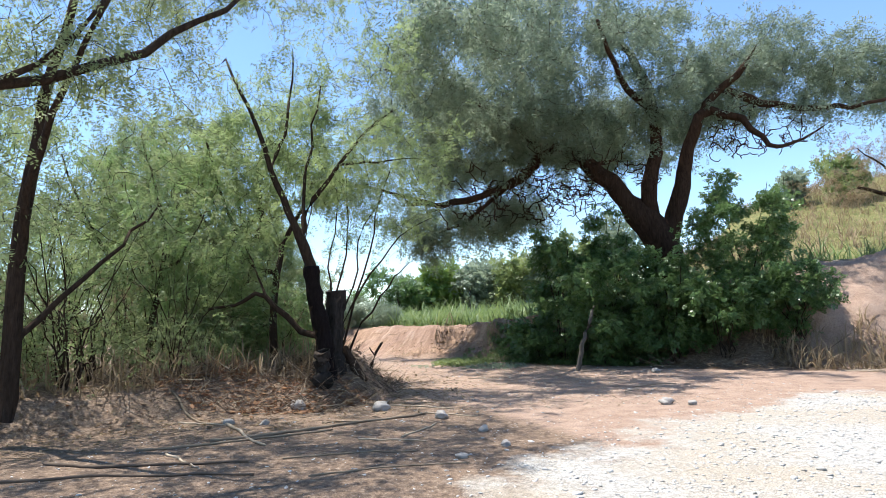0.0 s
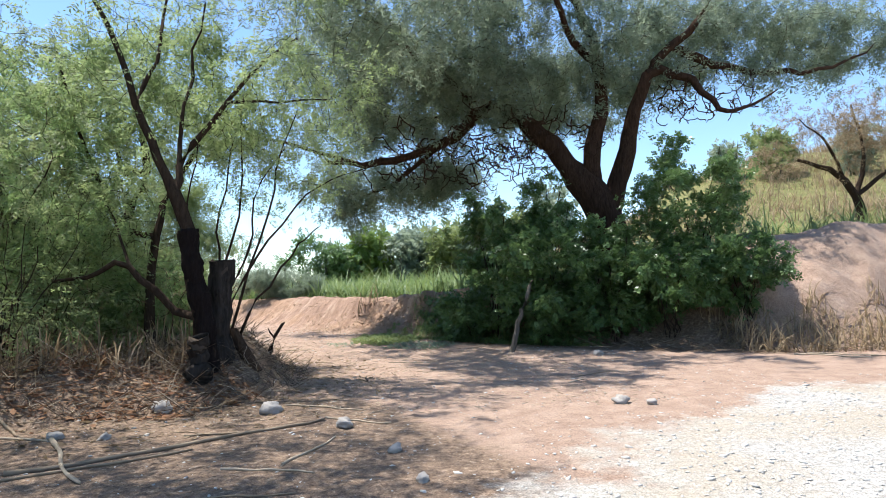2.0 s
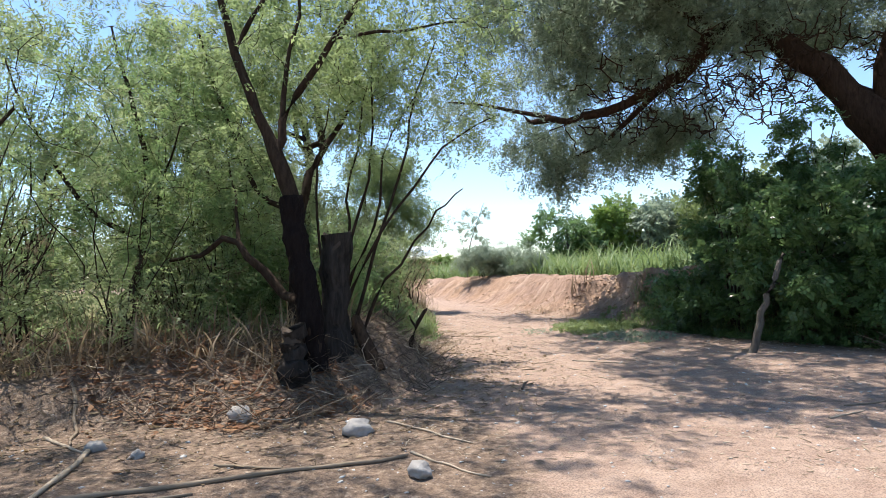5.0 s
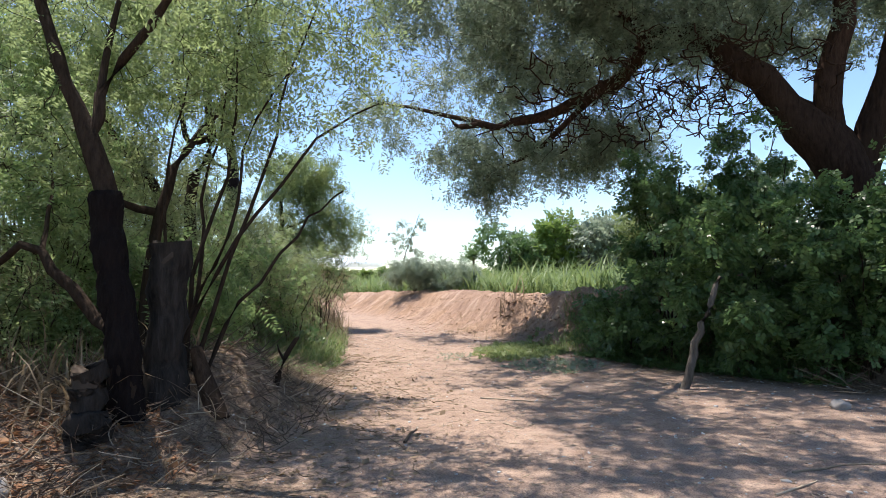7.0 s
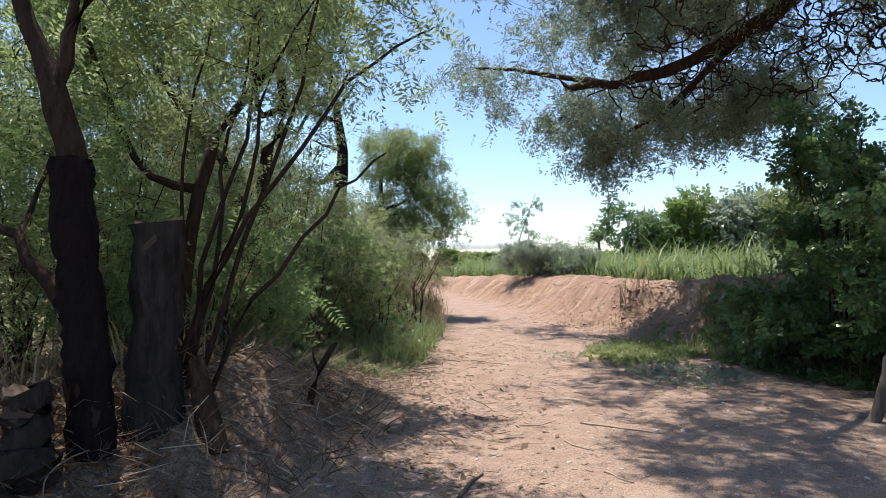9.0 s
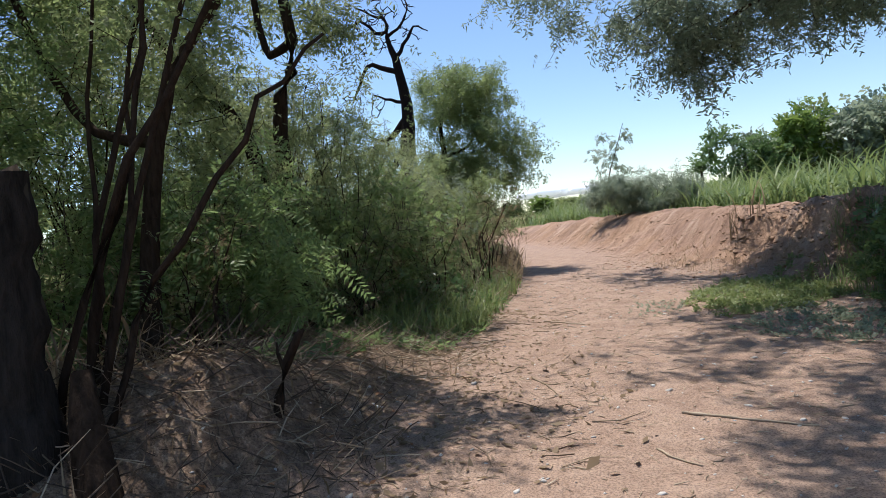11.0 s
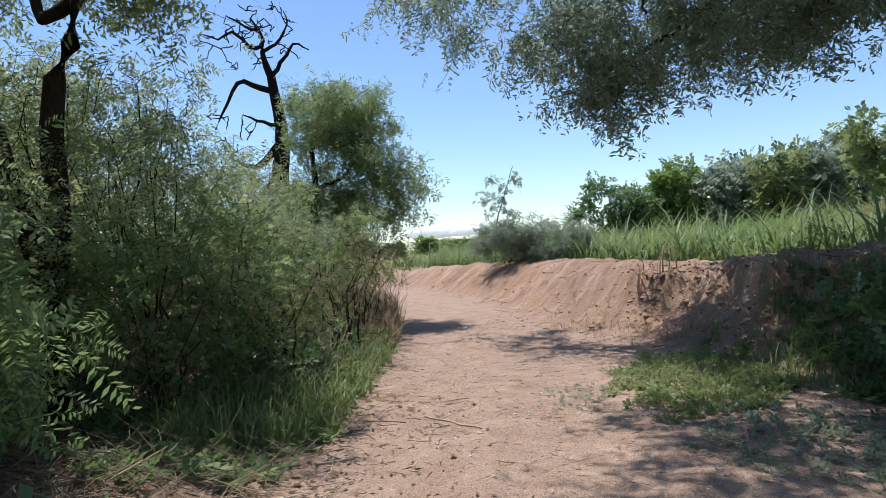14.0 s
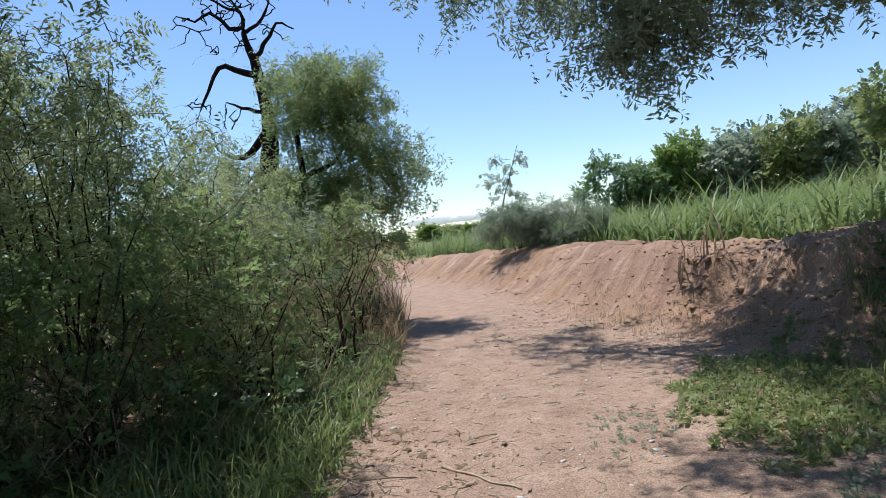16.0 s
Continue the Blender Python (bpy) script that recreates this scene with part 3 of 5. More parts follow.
def big_tree():
    p = Plant()
    t = p.limb([(7.1, 18.8, 0.9), (6.85, 18.6, 2.3), (6.5, 18.6, 3.4), (5.9, 18.6, 4.3)], 0.55, 0.42, 12)
    a = p.limb([(5.9, 18.6, 4.3), (5.1, 18.8, 5.4), (4.2, 19.2, 6.3), (3.3, 19.5, 6.35), (2.9, 19.7, 5.9), (2.2, 19.9, 5.5), (0.7, 20.4, 5.1), (-1.0, 20.8, 5.15)], 0.30, 0.07, 26, t[-1], 0.04)
    p.limb([tuple(p.p[a[7]]), (3.2, 20.1, 6.7), (2.0, 20.6, 6.4), (0.9, 21.0, 6.6)], 0.2, 0.06, 12, a[7], 0.04)
    p.limb([tuple(p.p[a[9]]), (2.4, 18.4, 6.9), (1.0, 16.8, 7.2), (0.2, 15.4, 7.4)], 0.14, 0.04, 12, a[9], 0.04)
    p.limb([tuple(p.p[a[16]]), (1.1, 20.9, 4.7), (0.2, 21.8, 4.4), (-0.8, 22.4, 4.2)], 0.08, 0.02, 9, a[16])
    p.limb([tuple(p.p[a[22]]), (-2.2, 21.6, 5.9), (-3.6, 22.2, 6.3)], 0.07, 0.02, 8, a[22])
    b = p.limb([tuple(p.p[t[8]]), (6.3, 18.4, 5.2), (6.6, 18.3, 6.8), (6.2, 18.4, 8.6), (5.4, 18.6, 10)], 0.27, 0.08, 14, t[8], 0.04)
    p.limb([tuple(p.p[b[6]]), (5.2, 17.2, 8.0), (4.2, 15.4, 8.8)], 0.13, 0.04, 9, b[6], 0.04)
    c = p.limb([tuple(p.p[t[6]]), (7.15, 18.4, 4.7), (7.4, 18.2, 6.0), (7.9, 17.9, 7.2), (9.0, 17.4, 8.4)], 0.3, 0.08, 14, t[6], 0.04)
    p.limb([tuple(p.p[c[8]]), (8.5, 17.6, 6.95), (9.0, 17.3, 6.2), (9.5, 17.1, 5.7), (10.4, 16.8, 6.1)], 0.14, 0.03, 12, c[8], 0.05)
    p.limb([tuple(p.p[c[10]]), (9.8, 18.2, 7.4), (11.4, 18.0, 7.2), (12.6, 17.9, 7.2), (14.6, 18.4, 7.9)], 0.13, 0.03, 13, c[10], 0.05)
    bare = np.concatenate([clumps(66, 4, (2.4, 18.8, 4.9), (2.4, 1.5, 0.8), 0.1, 0.3), clumps(60, 4, (4.6, 18.2, 5.3), (1.8, 1.2, 0.8), 0.1, 0.3), clumps(40, 4, (9.2, 18.0, 6.5), (1.8, 0.8, 0.8), 0.1, 0.3),
                           clumps(40, 4, (2.9, 21.2, 5.2), (2.4, 1.5, 0.7), 0.1, 0.3)])
    p.fill(bare, 0.014, 4, -0.04, 8)
    q = np.concatenate([
        clumps(120, 7, (5.4, 19.8, 8.5), (5.6, 3.2, 2.5), 0.35, 0.28),
        clumps(30, 6, (3.6, 17.2, 9.8), (2.8, 1.8, 1.3), 0.3, 0.28),
        clumps(26, 5, (14.4, 19.2, 8.9), (2.0, 1.3, 1.1), 0.2, 0.28),
        clumps(34, 5, (12.0, 18.8, 8.8), (2.2, 1.4, 1.2), 0.2, 0.28),
        clumps(26, 6, (6.2, 18.9, 7.4), (2.4, 1.2, 0.9), 0.1, 0.26),
        clumps(24, 5, (9.4, 19.0, 9.2), (2.6, 1.8, 1.4), 0.2, 0.28),
        clumps(28, 5, (1.2, 21.9, 4.9), (2.6, 1.2, 0.7), 0.1, 0.26),
        clumps(6, 5, (-0.4, 21.3, 4.1), (0.6, 0.6, 0.4), 0.1, 0.22),
        clumps(31, 4, (0.8, 20.6, 6.7), (2.4, 2.0, 0.9), 0.2, 0.4),
        clumps(20, 4, (-1.9, 22.4, 6.4), (3.0, 1.6, 1.0), 0.2, 0.4),
        clumps(30, 4, (3.4, 20.6, 6.4), (2.8, 1.8, 1.0), 0.2, 0.4),
        clumps(18, 4, (10.0, 18.2, 8.2), (2.6, 1.8, 1.2), 0.2, 0.35),
        clumps(18, 4, (2.3, 22.4, 5.1), (1.7, 0.8, 0.6), 0.1, 0.3),
        clumps(9, 4, (-0.5, 22.3, 4.6), (1.9, 1.1, 0.6), 0.1, 0.3),
        clumps(16, 4, (0.2, 21.2, 4.6), (1.9, 0.9, 0.5), 0.1, 0.3),
        # lobe added above the view only to throw shade on the track
        clumps(12, 4, (-1.2, 17.2, 7.8), (1.3, 1.1, 0.7), 0.2, 0.4),
        clumps(60, 5, (0.7, 14.6, 7.5), (1.9, 3.0, 1.1), 0.2, 0.35),
        clumps(22, 5, (2.6, 18.4, 7.2), (1.9, 1.6, 0.6), 0.1, 0.25),
        clumps(22, 5, (1.7, 18.7, 7.5), (1.7, 1.4, 0.7), 0.1, 0.28),
        clumps(34, 5, (-0.3, 18.8, 7.2), (1.4, 1.5, 0.9), 0.2, 0.4),
        clumps(18, 4, (3.6, 14.6, 8.8), (2.6, 1.8, 1.2), 0.2, 0.4),
        clumps(22, 5, (5.8, 19.6, 7.0), (2.6, 1.4, 0.9), 0.1, 0.28)])
    tips = p.fill(q, 0.006, 4, 0.02, 8)
    tw = p.fill(np.array(p.p)[tips] + rng.normal(0, 0.3, (len(tips), 3)) - [0, 0, 0.25], 0.004, 2, 0.0, 8)
    finish("acacia_tree", (7.0, 18.8, ground_z(7.0, 18.8) - 0.1), "large spreading acacia with dark trunk and hanging grey-green foliage", "tree",
           p, tips + tw, 8, 0.12, 0.24, TUFT, M_FEATHER, M_BARK_BIG, droop=0.75)


def stump_tree():
    p = Plant()
    t = p.limb([(-1.92, 10.55, 0.4), (-2.0, 10.55, 1.0), (-2.15, 10.6, 1.7), (-2.22, 10.6, 2.3), (-2.38, 10.6, 2.75)], 0.125, 0.085, 12)
    a = p.limb([tuple(p.p[t[-1]]), (-2.65, 10.55, 3.4), (-2.9, 10.6, 4.1), (-3.3, 10.6, 5.1), (-3.7, 10.7, 6.0)], 0.07, 0.02, 12, t[-1])
    p.limb([tuple(p.p[a[4]]), (-2.7, 10.9, 4.8), (-2.6, 11.1, 6.1)], 0.035, 0.015, 8, a[4])
    b = p.limb([tuple(p.p[t[-1]]), (-2.3, 10.7, 3.2), (-1.85, 10.8, 3.9), (-1.3, 10.9, 4.6), (-0.8, 11.1, 5.1)], 0.055, 0.015, 10, t[-1])
    p.limb([tuple(p.p[b[1]]), (-2.3, 10.9, 4.2), (-2.1, 11.1, 5.6)], 0.035, 0.012, 8, b[1])
    p.limb([tuple(p.p[b[4]]), (-1.1, 11.2, 4.2), (-0.4, 11.5, 4.3)], 0.025, 0.01, 7, b[4])
    lo = p.limb([(-2.2, 10.8, 0.9), (-2.7, 10.8, 1.5), (-3.1, 10.75, 1.82), (-3.5, 10.8, 1.65), (-4.0, 10.8, 1.6)], 0.06, 0.02, 10, t[3])
    p.limb([tuple(p.p[lo[3]]), (-3.3, 11.2, 2.3), (-3.7, 11.6, 2.9)], 0.025, 0.01, 6, lo[3])
    q = np.concatenate([clumps(48, 4, (-2.7, 11.0, 5.6), (2.3, 1.8, 2.1), 0.2, 0.3), clumps(16, 4, (-0.9, 11.3, 4.4), (1.2, 1.2, 1.1), 0.1, 0.25), clumps(12, 4, (-3.7, 11.2, 2.6), (0.9, 0.9, 0.9), 0.1, 0.25)])
    tips = p.fill(q, 0.004, 4, 0.03, 6)
    tw = p.fill(np.array(p.p)[tips] + rng.normal(0, 0.3, (len(tips), 3)), 0.003, 2, 0.0, 6)
    root = finish("mesquite_tree", (-1.92, 10.55, 0.35), "thin mesquite tree with torn dark bark and sparse feathery leaves", "tree",
                  p, tips + tw, 5, 0.09, 0.18, FEATHER, M_FEATHER_Y, M_BARK, droop=0.35)
    # loose bark sleeve low on the trunk
    tb = Tubes()
    tb.add(spline([(0.0, 0, 0.0), (-0.06, 0, 0.7), (-0.2, 0.03, 1.3), (-0.29, 0.05, 1.9)], 36), [0.135 - 0.0003 * i + 0.010 * math.sin(i * 0.8) for i in range(36)], 22, 0.07)
    part("bark", tb.mesh("bark", M_DEAD), root, "loose dark bark on the lower trunk")
    # thin shoots from the root
    s = Plant()
    stems = [[(-1.95, 11.3, 0.4), (-1.9, 11.5, 1.3), (-1.6, 11.6, 2.1), (-1.5, 11.7, 2.9), (-1.1, 11.8, 3.6)],
             [(-2.0, 11.2, 0.4), (-1.7, 11.4, 1.5), (-1.2, 11.6, 2.3), (-0.7, 11.7, 2.9), (-0.2, 11.8, 3.2)],
             [(-2.1, 11.4, 0.4), (-2.1, 11.8, 1.6), (-2.1, 12.0, 2.8), (-1.9, 12.2, 4.0)],
             [(-1.9, 11.35, 0.4), (-1.75, 11.5, 1.2), (-1.35, 11.7, 2.4), (-1.2, 11.9, 3.4), (-0.9, 12.0, 4.3)],
             [(-1.85, 11.3, 0.4), (-1.5, 11.5, 1.2), (-0.95, 11.8, 2.0), (-0.6, 12.0, 2.4)],
             [(-2.05, 11.4, 0.4), (-1.95, 11.6, 1.8), (-1.75, 11.9, 3.0), (-1.8, 12.1, 4.4)],
             [(-2.2, 11.5, 0.4), (-2.45, 11.8, 1.4), (-2.6, 12.0, 2.6), (-2.5, 12.2, 3.8)]]
    for st in stems:
        s.limb(st, 0.026, 0.008, 12)
    tips = s.fill(np.concatenate([blob(85, (-1.0, 11.8, 3.5), (1.3, 0.9, 1.0), 0.1), blob(60, (-1.9, 12.0, 3.6), (0.9, 0.9, 1.0), 0.1)]), 0.003, 3, 0.02)
    finish("mesquite_shoots", (-1.95, 11.3, 0.35), "slender young mesquite stems with light feathery leaves", "tree", s, tips, 6, 0.10, 0.18, FEATHER, M_FEATHER_Y, M_BARK, droop=0.3, split=0.2)


def stump(at, h, r, label, lean=0.0):
    root = thing("tree_stump", at, label, "stump")
    tb = Tubes()
    n = 18
    pts = [(lean * i / n + 0.015 * math.sin(i * 0.9), 0.015 * math.cos(i * 1.3), h * i / (n - 1)) for i in range(n)]
    rad = [r * (1.4 - 0.5 * min(1, i / 7) + 0.1 * smooth((i - 9) / 6) + 0.05 * math.sin(i * 2.3)) for i in range(n)]
    tb.add(pts, rad, 22, 0.06, False)
    part("bole", tb.mesh("bole", M_STUMP), root)
    # uneven sawn top
    k = 14
    ang = np.arange(k) * 2 * np.pi / k
    ring = np.stack([np.cos(ang) * rad[-1] * 0.88 + pts[-1][0], np.sin(ang) * rad[-1] * 0.88, h + 0.06 * np.sin(ang * 2 + 1) + 0.03 * np.sin(ang * 5) - 0.03], -1)
    low = ring.copy()
    low[:, 2] -= 0.1
    v = np.vstack([ring, low, [[pts[-1][0], 0, h - 0.03]]])
    f = np.array([[i, (i + 1) % k, (i + 2) % k, 2 * k] for i in range(0, k, 2)] + [[k + i, k + (i + 1) % k, (i + 1) % k, i] for i in range(k)])
    part("sawn_top", mesh_np("sawn_top", v, f, M_CUT), root, "weathered sawn top")


big_tree()
stump_tree()
stump((-1.93, 11.0, 0.35), 1.5, 0.17, "tall sawn dark mesquite stump beside the trunk", 0.08)
stump((-1.95, 10.15, 0.35), 0.5, 0.13, "short dark stump among dry roots")


def shrub(name, at, stems, h, r, count, per, size, template, material, label, bark=M_BARK, seed_spread=1.0, hollow=0.3, group="", droop=0.35, second=1):
    """A many-stemmed shrub that fills an egg-shaped crown down to the ground."""
    x, y = at
    z = ground_z(x, y) - 0.05
    p = Plant()
    for i in range(stems):
        a = rng.uniform(0, 2 * np.pi)
        k = rng.uniform(0.3, 0.8) * r * seed_spread
        top = h * rng.uniform(0.65, 0.95)
        p.limb([(x + 0.1 * math.cos(a), y + 0.1 * math.sin(a), z), (x + 0.35 * k * math.cos(a), y + 0.35 * k * math.sin(a), z + 0.45 * top),
                (x + k * math.cos(a), y + k * math.sin(a), z + top)], rng.uniform(0.011, 0.022), 0.006, 9, None, 0.05)
    q = clumps(count // 4, 4, (x, y, z + h * 0.55), (r, r, h * 0.5), hollow, 0.14 * r, z + 0.1)
    q += 0.12 * r * np.stack([wobble(q[:, 1], q[:, 2], 3.1, x), wobble(q[:, 0], q[:, 2], 2.7, y), wobble(q[:, 0], q[:, 1], 3.3, 1)], -1)
    tips = p.fill(q, 0.004, 3, 0.04)
    if second:
        tips = tips + p.fill(np.array(p.p)[tips] + rng.normal(0, 0.2, (len(tips), 3)), 0.003, 2, 0)
    return finish(name, (x, y, z), label, "shrub" if h < 5 else "tree", p, tips, per, 0.09, size, template, material, bark, group, droop, 0.2)


# dark broad-leaved bushes round the big trunk
DB = "dense dark green broad-leaved bush under the acacia"
for (x, y), h, r, n in (((4.2, 16.3), 3.1, 1.5, 240), ((5.7, 15.8), 2.7, 1.3, 200), ((6.8, 15.3), 2.3, 1.2, 150), ((7.6, 15.6), 3.9, 1.35, 230), ((8.3, 14.8), 1.8, 1.0, 110), ((3.3, 17.5), 3.6, 1.0, 170), ((2.6, 18.0), 1.3, 0.8, 80), ((4.6, 17.2), 4.0, 0.9, 90)):
    shrub("evergreen_bush", (x, y), 7, h, r, n, 17, 0.14, BROAD, M_BROAD, DB, M_BARK, group="bushes under the acacia", second=0, hollow=0.1)

# the thicket along the track's left hand
TH = "dense feathery olive-green thorn shrub beside the dirt track"
proto = {}
protos = [("a", 3.9, 1.7, M_OLIVE, TUFT, 5, 0.19), ("b", 3.3, 1.5, M_FEATHER, TUFT, 5, 0.18), ("c", 2.6, 1.3, M_FEATHER_Y, FEATHER, 5, 0.18), ("d", 4.3, 1.6, M_FEATHER_Y, TUFT, 5, 0.19),
          ("e", 3.7, 1.5, M_OLIVE, FEATHER, 5, 0.18), ("f", 1.7, 0.9, M_DRY, FEATHER_FINE, 2, 0.09), ("g", 2.8, 1.5, M_OLIVE, TUFT, 3, 0.14)]
spots = [(-5.6, 12.6, "d", 1.0), (-4.7, 14.2, "c", 0.9), (-5.2, 15.0, "e", 0.85), (-4.9, 17.0, "e", 0.85), (-5.1, 15.6, "c", 0.75), (-4.5, 18.2, "c", 0.6), (-4.6, 18.4, "e", 0.62), (-5.5, 19.9, "b", 0.72), (-5.7, 21.4, "c", 0.95),
         (-6.6, 22.6, "c", 0.9), (-8.0, 24.8, "a", 0.95), (-6.6, 17.2, "a", 1.0), (-7.4, 19.6, "d", 0.9), (-8.2, 22.4, "a", 0.9), (-9.0, 26.6, "b", 1.0), (-10.2, 29.0, "a", 0.8), (-12.6, 33.4, "b", 1.0),
         (-7.2, 14.6, "d", 1.1), (-7.6, 11.8, "d", 1.1), (-6.4, 10.2, "c", 1.0), (-8.4, 9.0, "a", 1.15), (-10.5, 24.5, "d", 1.0), (-9.6, 17.0, "a", 1.4), (-10.5, 13.5, "d", 1.4), (-13.0, 28.0, "a", 1.1),
         (-15.5, 36.5, "a", 1.1), (-12.0, 20.5, "a", 1.5), (-8.6, 19.4, "a", 1.1), (-7.6, 17.8, "e", 1.25), (-6.4, 18.1, "e", 1.2),
         (-4.1, 16.3, "f", 0.7), (-3.9, 17.8, "f", 0.8), (-4.1, 19.6, "f", 1.0), (-4.7, 20.9, "f", 1.0), (-5.2, 22.3, "f", 1.0), (-3.4, 13.2, "f", 0.8), (-4.6, 11.8, "f", 0.9), (-5.6, 10.0, "f", 1.0), (-6.4, 8.6, "f", 1.0),
         (-5.4, 9.2, "g", 1.0), (-4.4, 10.4, "g", 0.8), (-6.6, 7.6, "g", 1.1), (-4.9, 13.3, "e", 1.0)]
for x, y, k, s in spots:
    if k not in proto:
        h, r, mt, tp, per, size = [q[1:] for q in protos if q[0] == k][0]
        proto[k] = shrub("thorn_shrub", (x, y), 9, h, r, {'f': 90, 'g': 110}.get(k, 150), per, size, tp, mt, TH if k != 'f' else 'half-dry brown scrub at the foot of the thicket', M_BARK_GREY if k == "b" else M_BARK, hollow=0.35, group="thicket beside the track")
        proto[k].scale = (s, s, s)
    else:
        m = pose(x, y, ground_z(x, y) - 0.05, 0, 0, rng.uniform(0, 360))
        ob = copy_thing(proto[k], m)
        ob.scale = (s, s, s)

# young mesquite with fern-like fronds hanging over the litter
for (x, y), h, r, n in (((-3.9, 13.9), 2.1, 1.05, 80), ((-4.9, 12.7), 2.6, 1.0, 64)):
    shrub("young_mesquite", (x, y), 7, h, r, n, 5, 0.34, FEATHER_FINE, M_FROND, "young mesquite with fresh green fern-like fronds", M_BARK_GREY, group="thicket beside the track", droop=0.5)
for (x, y), h, r, n in (((-4.7, 16.6), 1.8, 0.85, 90), ((-4.5, 17.7), 2.2, 0.95, 100)):
    shrub("leafy_shrub", (x, y), 8, h, r, n, 8, 0.09, BROAD, M_FROND, "fresh green leafy shrub in front of the thicket", M_BARK_GREY, group="thicket beside the track", droop=0.2)


def leafy_tree(name, limbs, blobs, count, per, size, template, material, bark, label, droop=0.4, tip=0.004):
    p = Plant()
    made = []
    for ctrl, r0, r1, frm in limbs:
        if frm is None:
            made.append(p.limb(ctrl, r0, r1, 12))
        else:
            i = made[frm[0]][frm[1]]
            made.append(p.limb([tuple(p.p[i])] + list(ctrl), r0, r1, 9, i))
    q = np.concatenate([clumps(int(count * w / 4), 4, c, r, 0.2, 0.25) for c, r, w in blobs]) if blobs else np.zeros((0, 3))
    tips = p.fill(q, tip, 3, 0.02, 4) if len(q) else []
    if tips:
        tips = tips + p.fill(np.array(p.p)[tips] + rng.normal(0, 0.28, (len(tips), 3)) - [0, 0, 0.08], 0.003, 2, 0, 4)
    at = limbs[0][0][0]
    return finish(name, at, label, "tree", p, tips, per, 0.1, size, template, material, bark, droop=droop)


# the tree beside the start; its unseen upper crown is added to shade the litter
leafy_tree("shade_tree", [([(-5.4, 3.6, 0.2), (-4.9, 3.9, 1.6), (-4.2, 4.4, 2.8), (-3.4, 4.95, 3.4), (-2.95, 5.3, 4.1), (-2.9, 5.9, 5.6)], 0.042, 0.018, None),
                          ([(-2.9, 5.8, 3.9), (-2.4, 6.4, 4.6), (-2.1, 7.2, 5.3)], 0.05, 0.02, (0, 6)),
                          ([(-3.8, 3.6, 4.4), (-2.8, 3.0, 5.6)], 0.07, 0.03, (0, 5))],
           [((-4.0, 6.8, 6.2), (1.9, 2.6, 0.9), 0.7), ((-3.4, 5.4, 4.0), (0.7, 0.6, 0.5), 0.1), ((-3.6, 3.6, 5.8), (1.6, 2.0, 0.9), 0.2), ((-6.2, 9.0, 5.7), (2.0, 1.6, 0.9), 0.3), ((-2.3, 8.1, 6.7), (1.5, 1.5, 0.45), 0.4)], 330, 8, 0.15, FEATHER, M_OLIVE, M_BARK, "small-leaved tree leaning over the roadside litter")

# light green mesquite behind the dry heap
leafy_tree("mesquite_tree", [([(-5.6, 12.0, 0.3), (-5.5, 11.9, 1.4), (-5.2, 11.8, 2.6), (-5.3, 11.7, 3.8), (-5.6, 11.6, 5.0)], 0.07, 0.02, None),
                             ([(-5.9, 11.4, 2.4), (-6.3, 11.0, 3.4), (-6.6, 10.8, 4.4)], 0.04, 0.015, (0, 4)),
                             ([(-4.8, 11.6, 2.6), (-4.3, 11.4, 3.4)], 0.035, 0.012, (0, 5))],
           [((-5.3, 11.6, 3.6), (1.9, 1.3, 1.7), 0.75), ((-4.6, 11.3, 2.4), (1.2, 0.8, 0.8), 0.25)], 150, 5, 0.25, FEATHER_FINE, M_FROND, M_BARK, "light green mesquite with fern-like leaves behind the dry heap", 0.5)

# tall twin-trunked tree and its leaning neighbours in the thicket
leafy_tree("mesquite_tree", [([(-5.2, 16.0, 0.1), (-5.05, 16.0, 1.6), (-4.97, 16.0, 3.1), (-4.6, 16.0, 3.9), (-4.7, 16.0, 5.0), (-4.4, 16.1, 6.2)], 0.13, 0.05, None),
                             ([(-5.1, 16.0, 4.0), (-5.2, 16.0, 5.0), (-5.5, 15.9, 6.0)], 0.06, 0.03, (0, 7))],
           [((-5.9, 17.0, 6.2), (1.7, 1.6, 1.2), 0.75), ((-4.6, 16.6, 4.6), (0.8, 0.7, 0.5), 0.25)], 120, 10, 0.19, TUFT, M_OLIVE, M_BARK, "tall dark-trunked mesquite rising out of the thicket")
leafy_tree("mesquite_tree", [([(-5.0, 16.3, 0.1), (-5.2, 15.8, 2.2), (-5.33, 15.6, 3.0), (-5.6, 15.2, 3.6), (-5.9, 14.9, 4.2), (-6.3, 14.5, 5.2)], 0.11, 0.04, None),
                             ([(-5.7, 15.5, 3.4), (-6.4, 15.6, 4.4), (-6.8, 15.8, 5.4)], 0.06, 0.02, (0, 5))],
           [((-6.4, 14.9, 5.4), (1.8, 1.6, 1.2), 1.0), ((-5.8, 14.4, 3.7), (1.5, 1.0, 0.9), 0.4)], 150, 10, 0.19, TUFT, M_OLIVE, M_BARK, "leaning dark mesquite with feathery crown in the thicket")
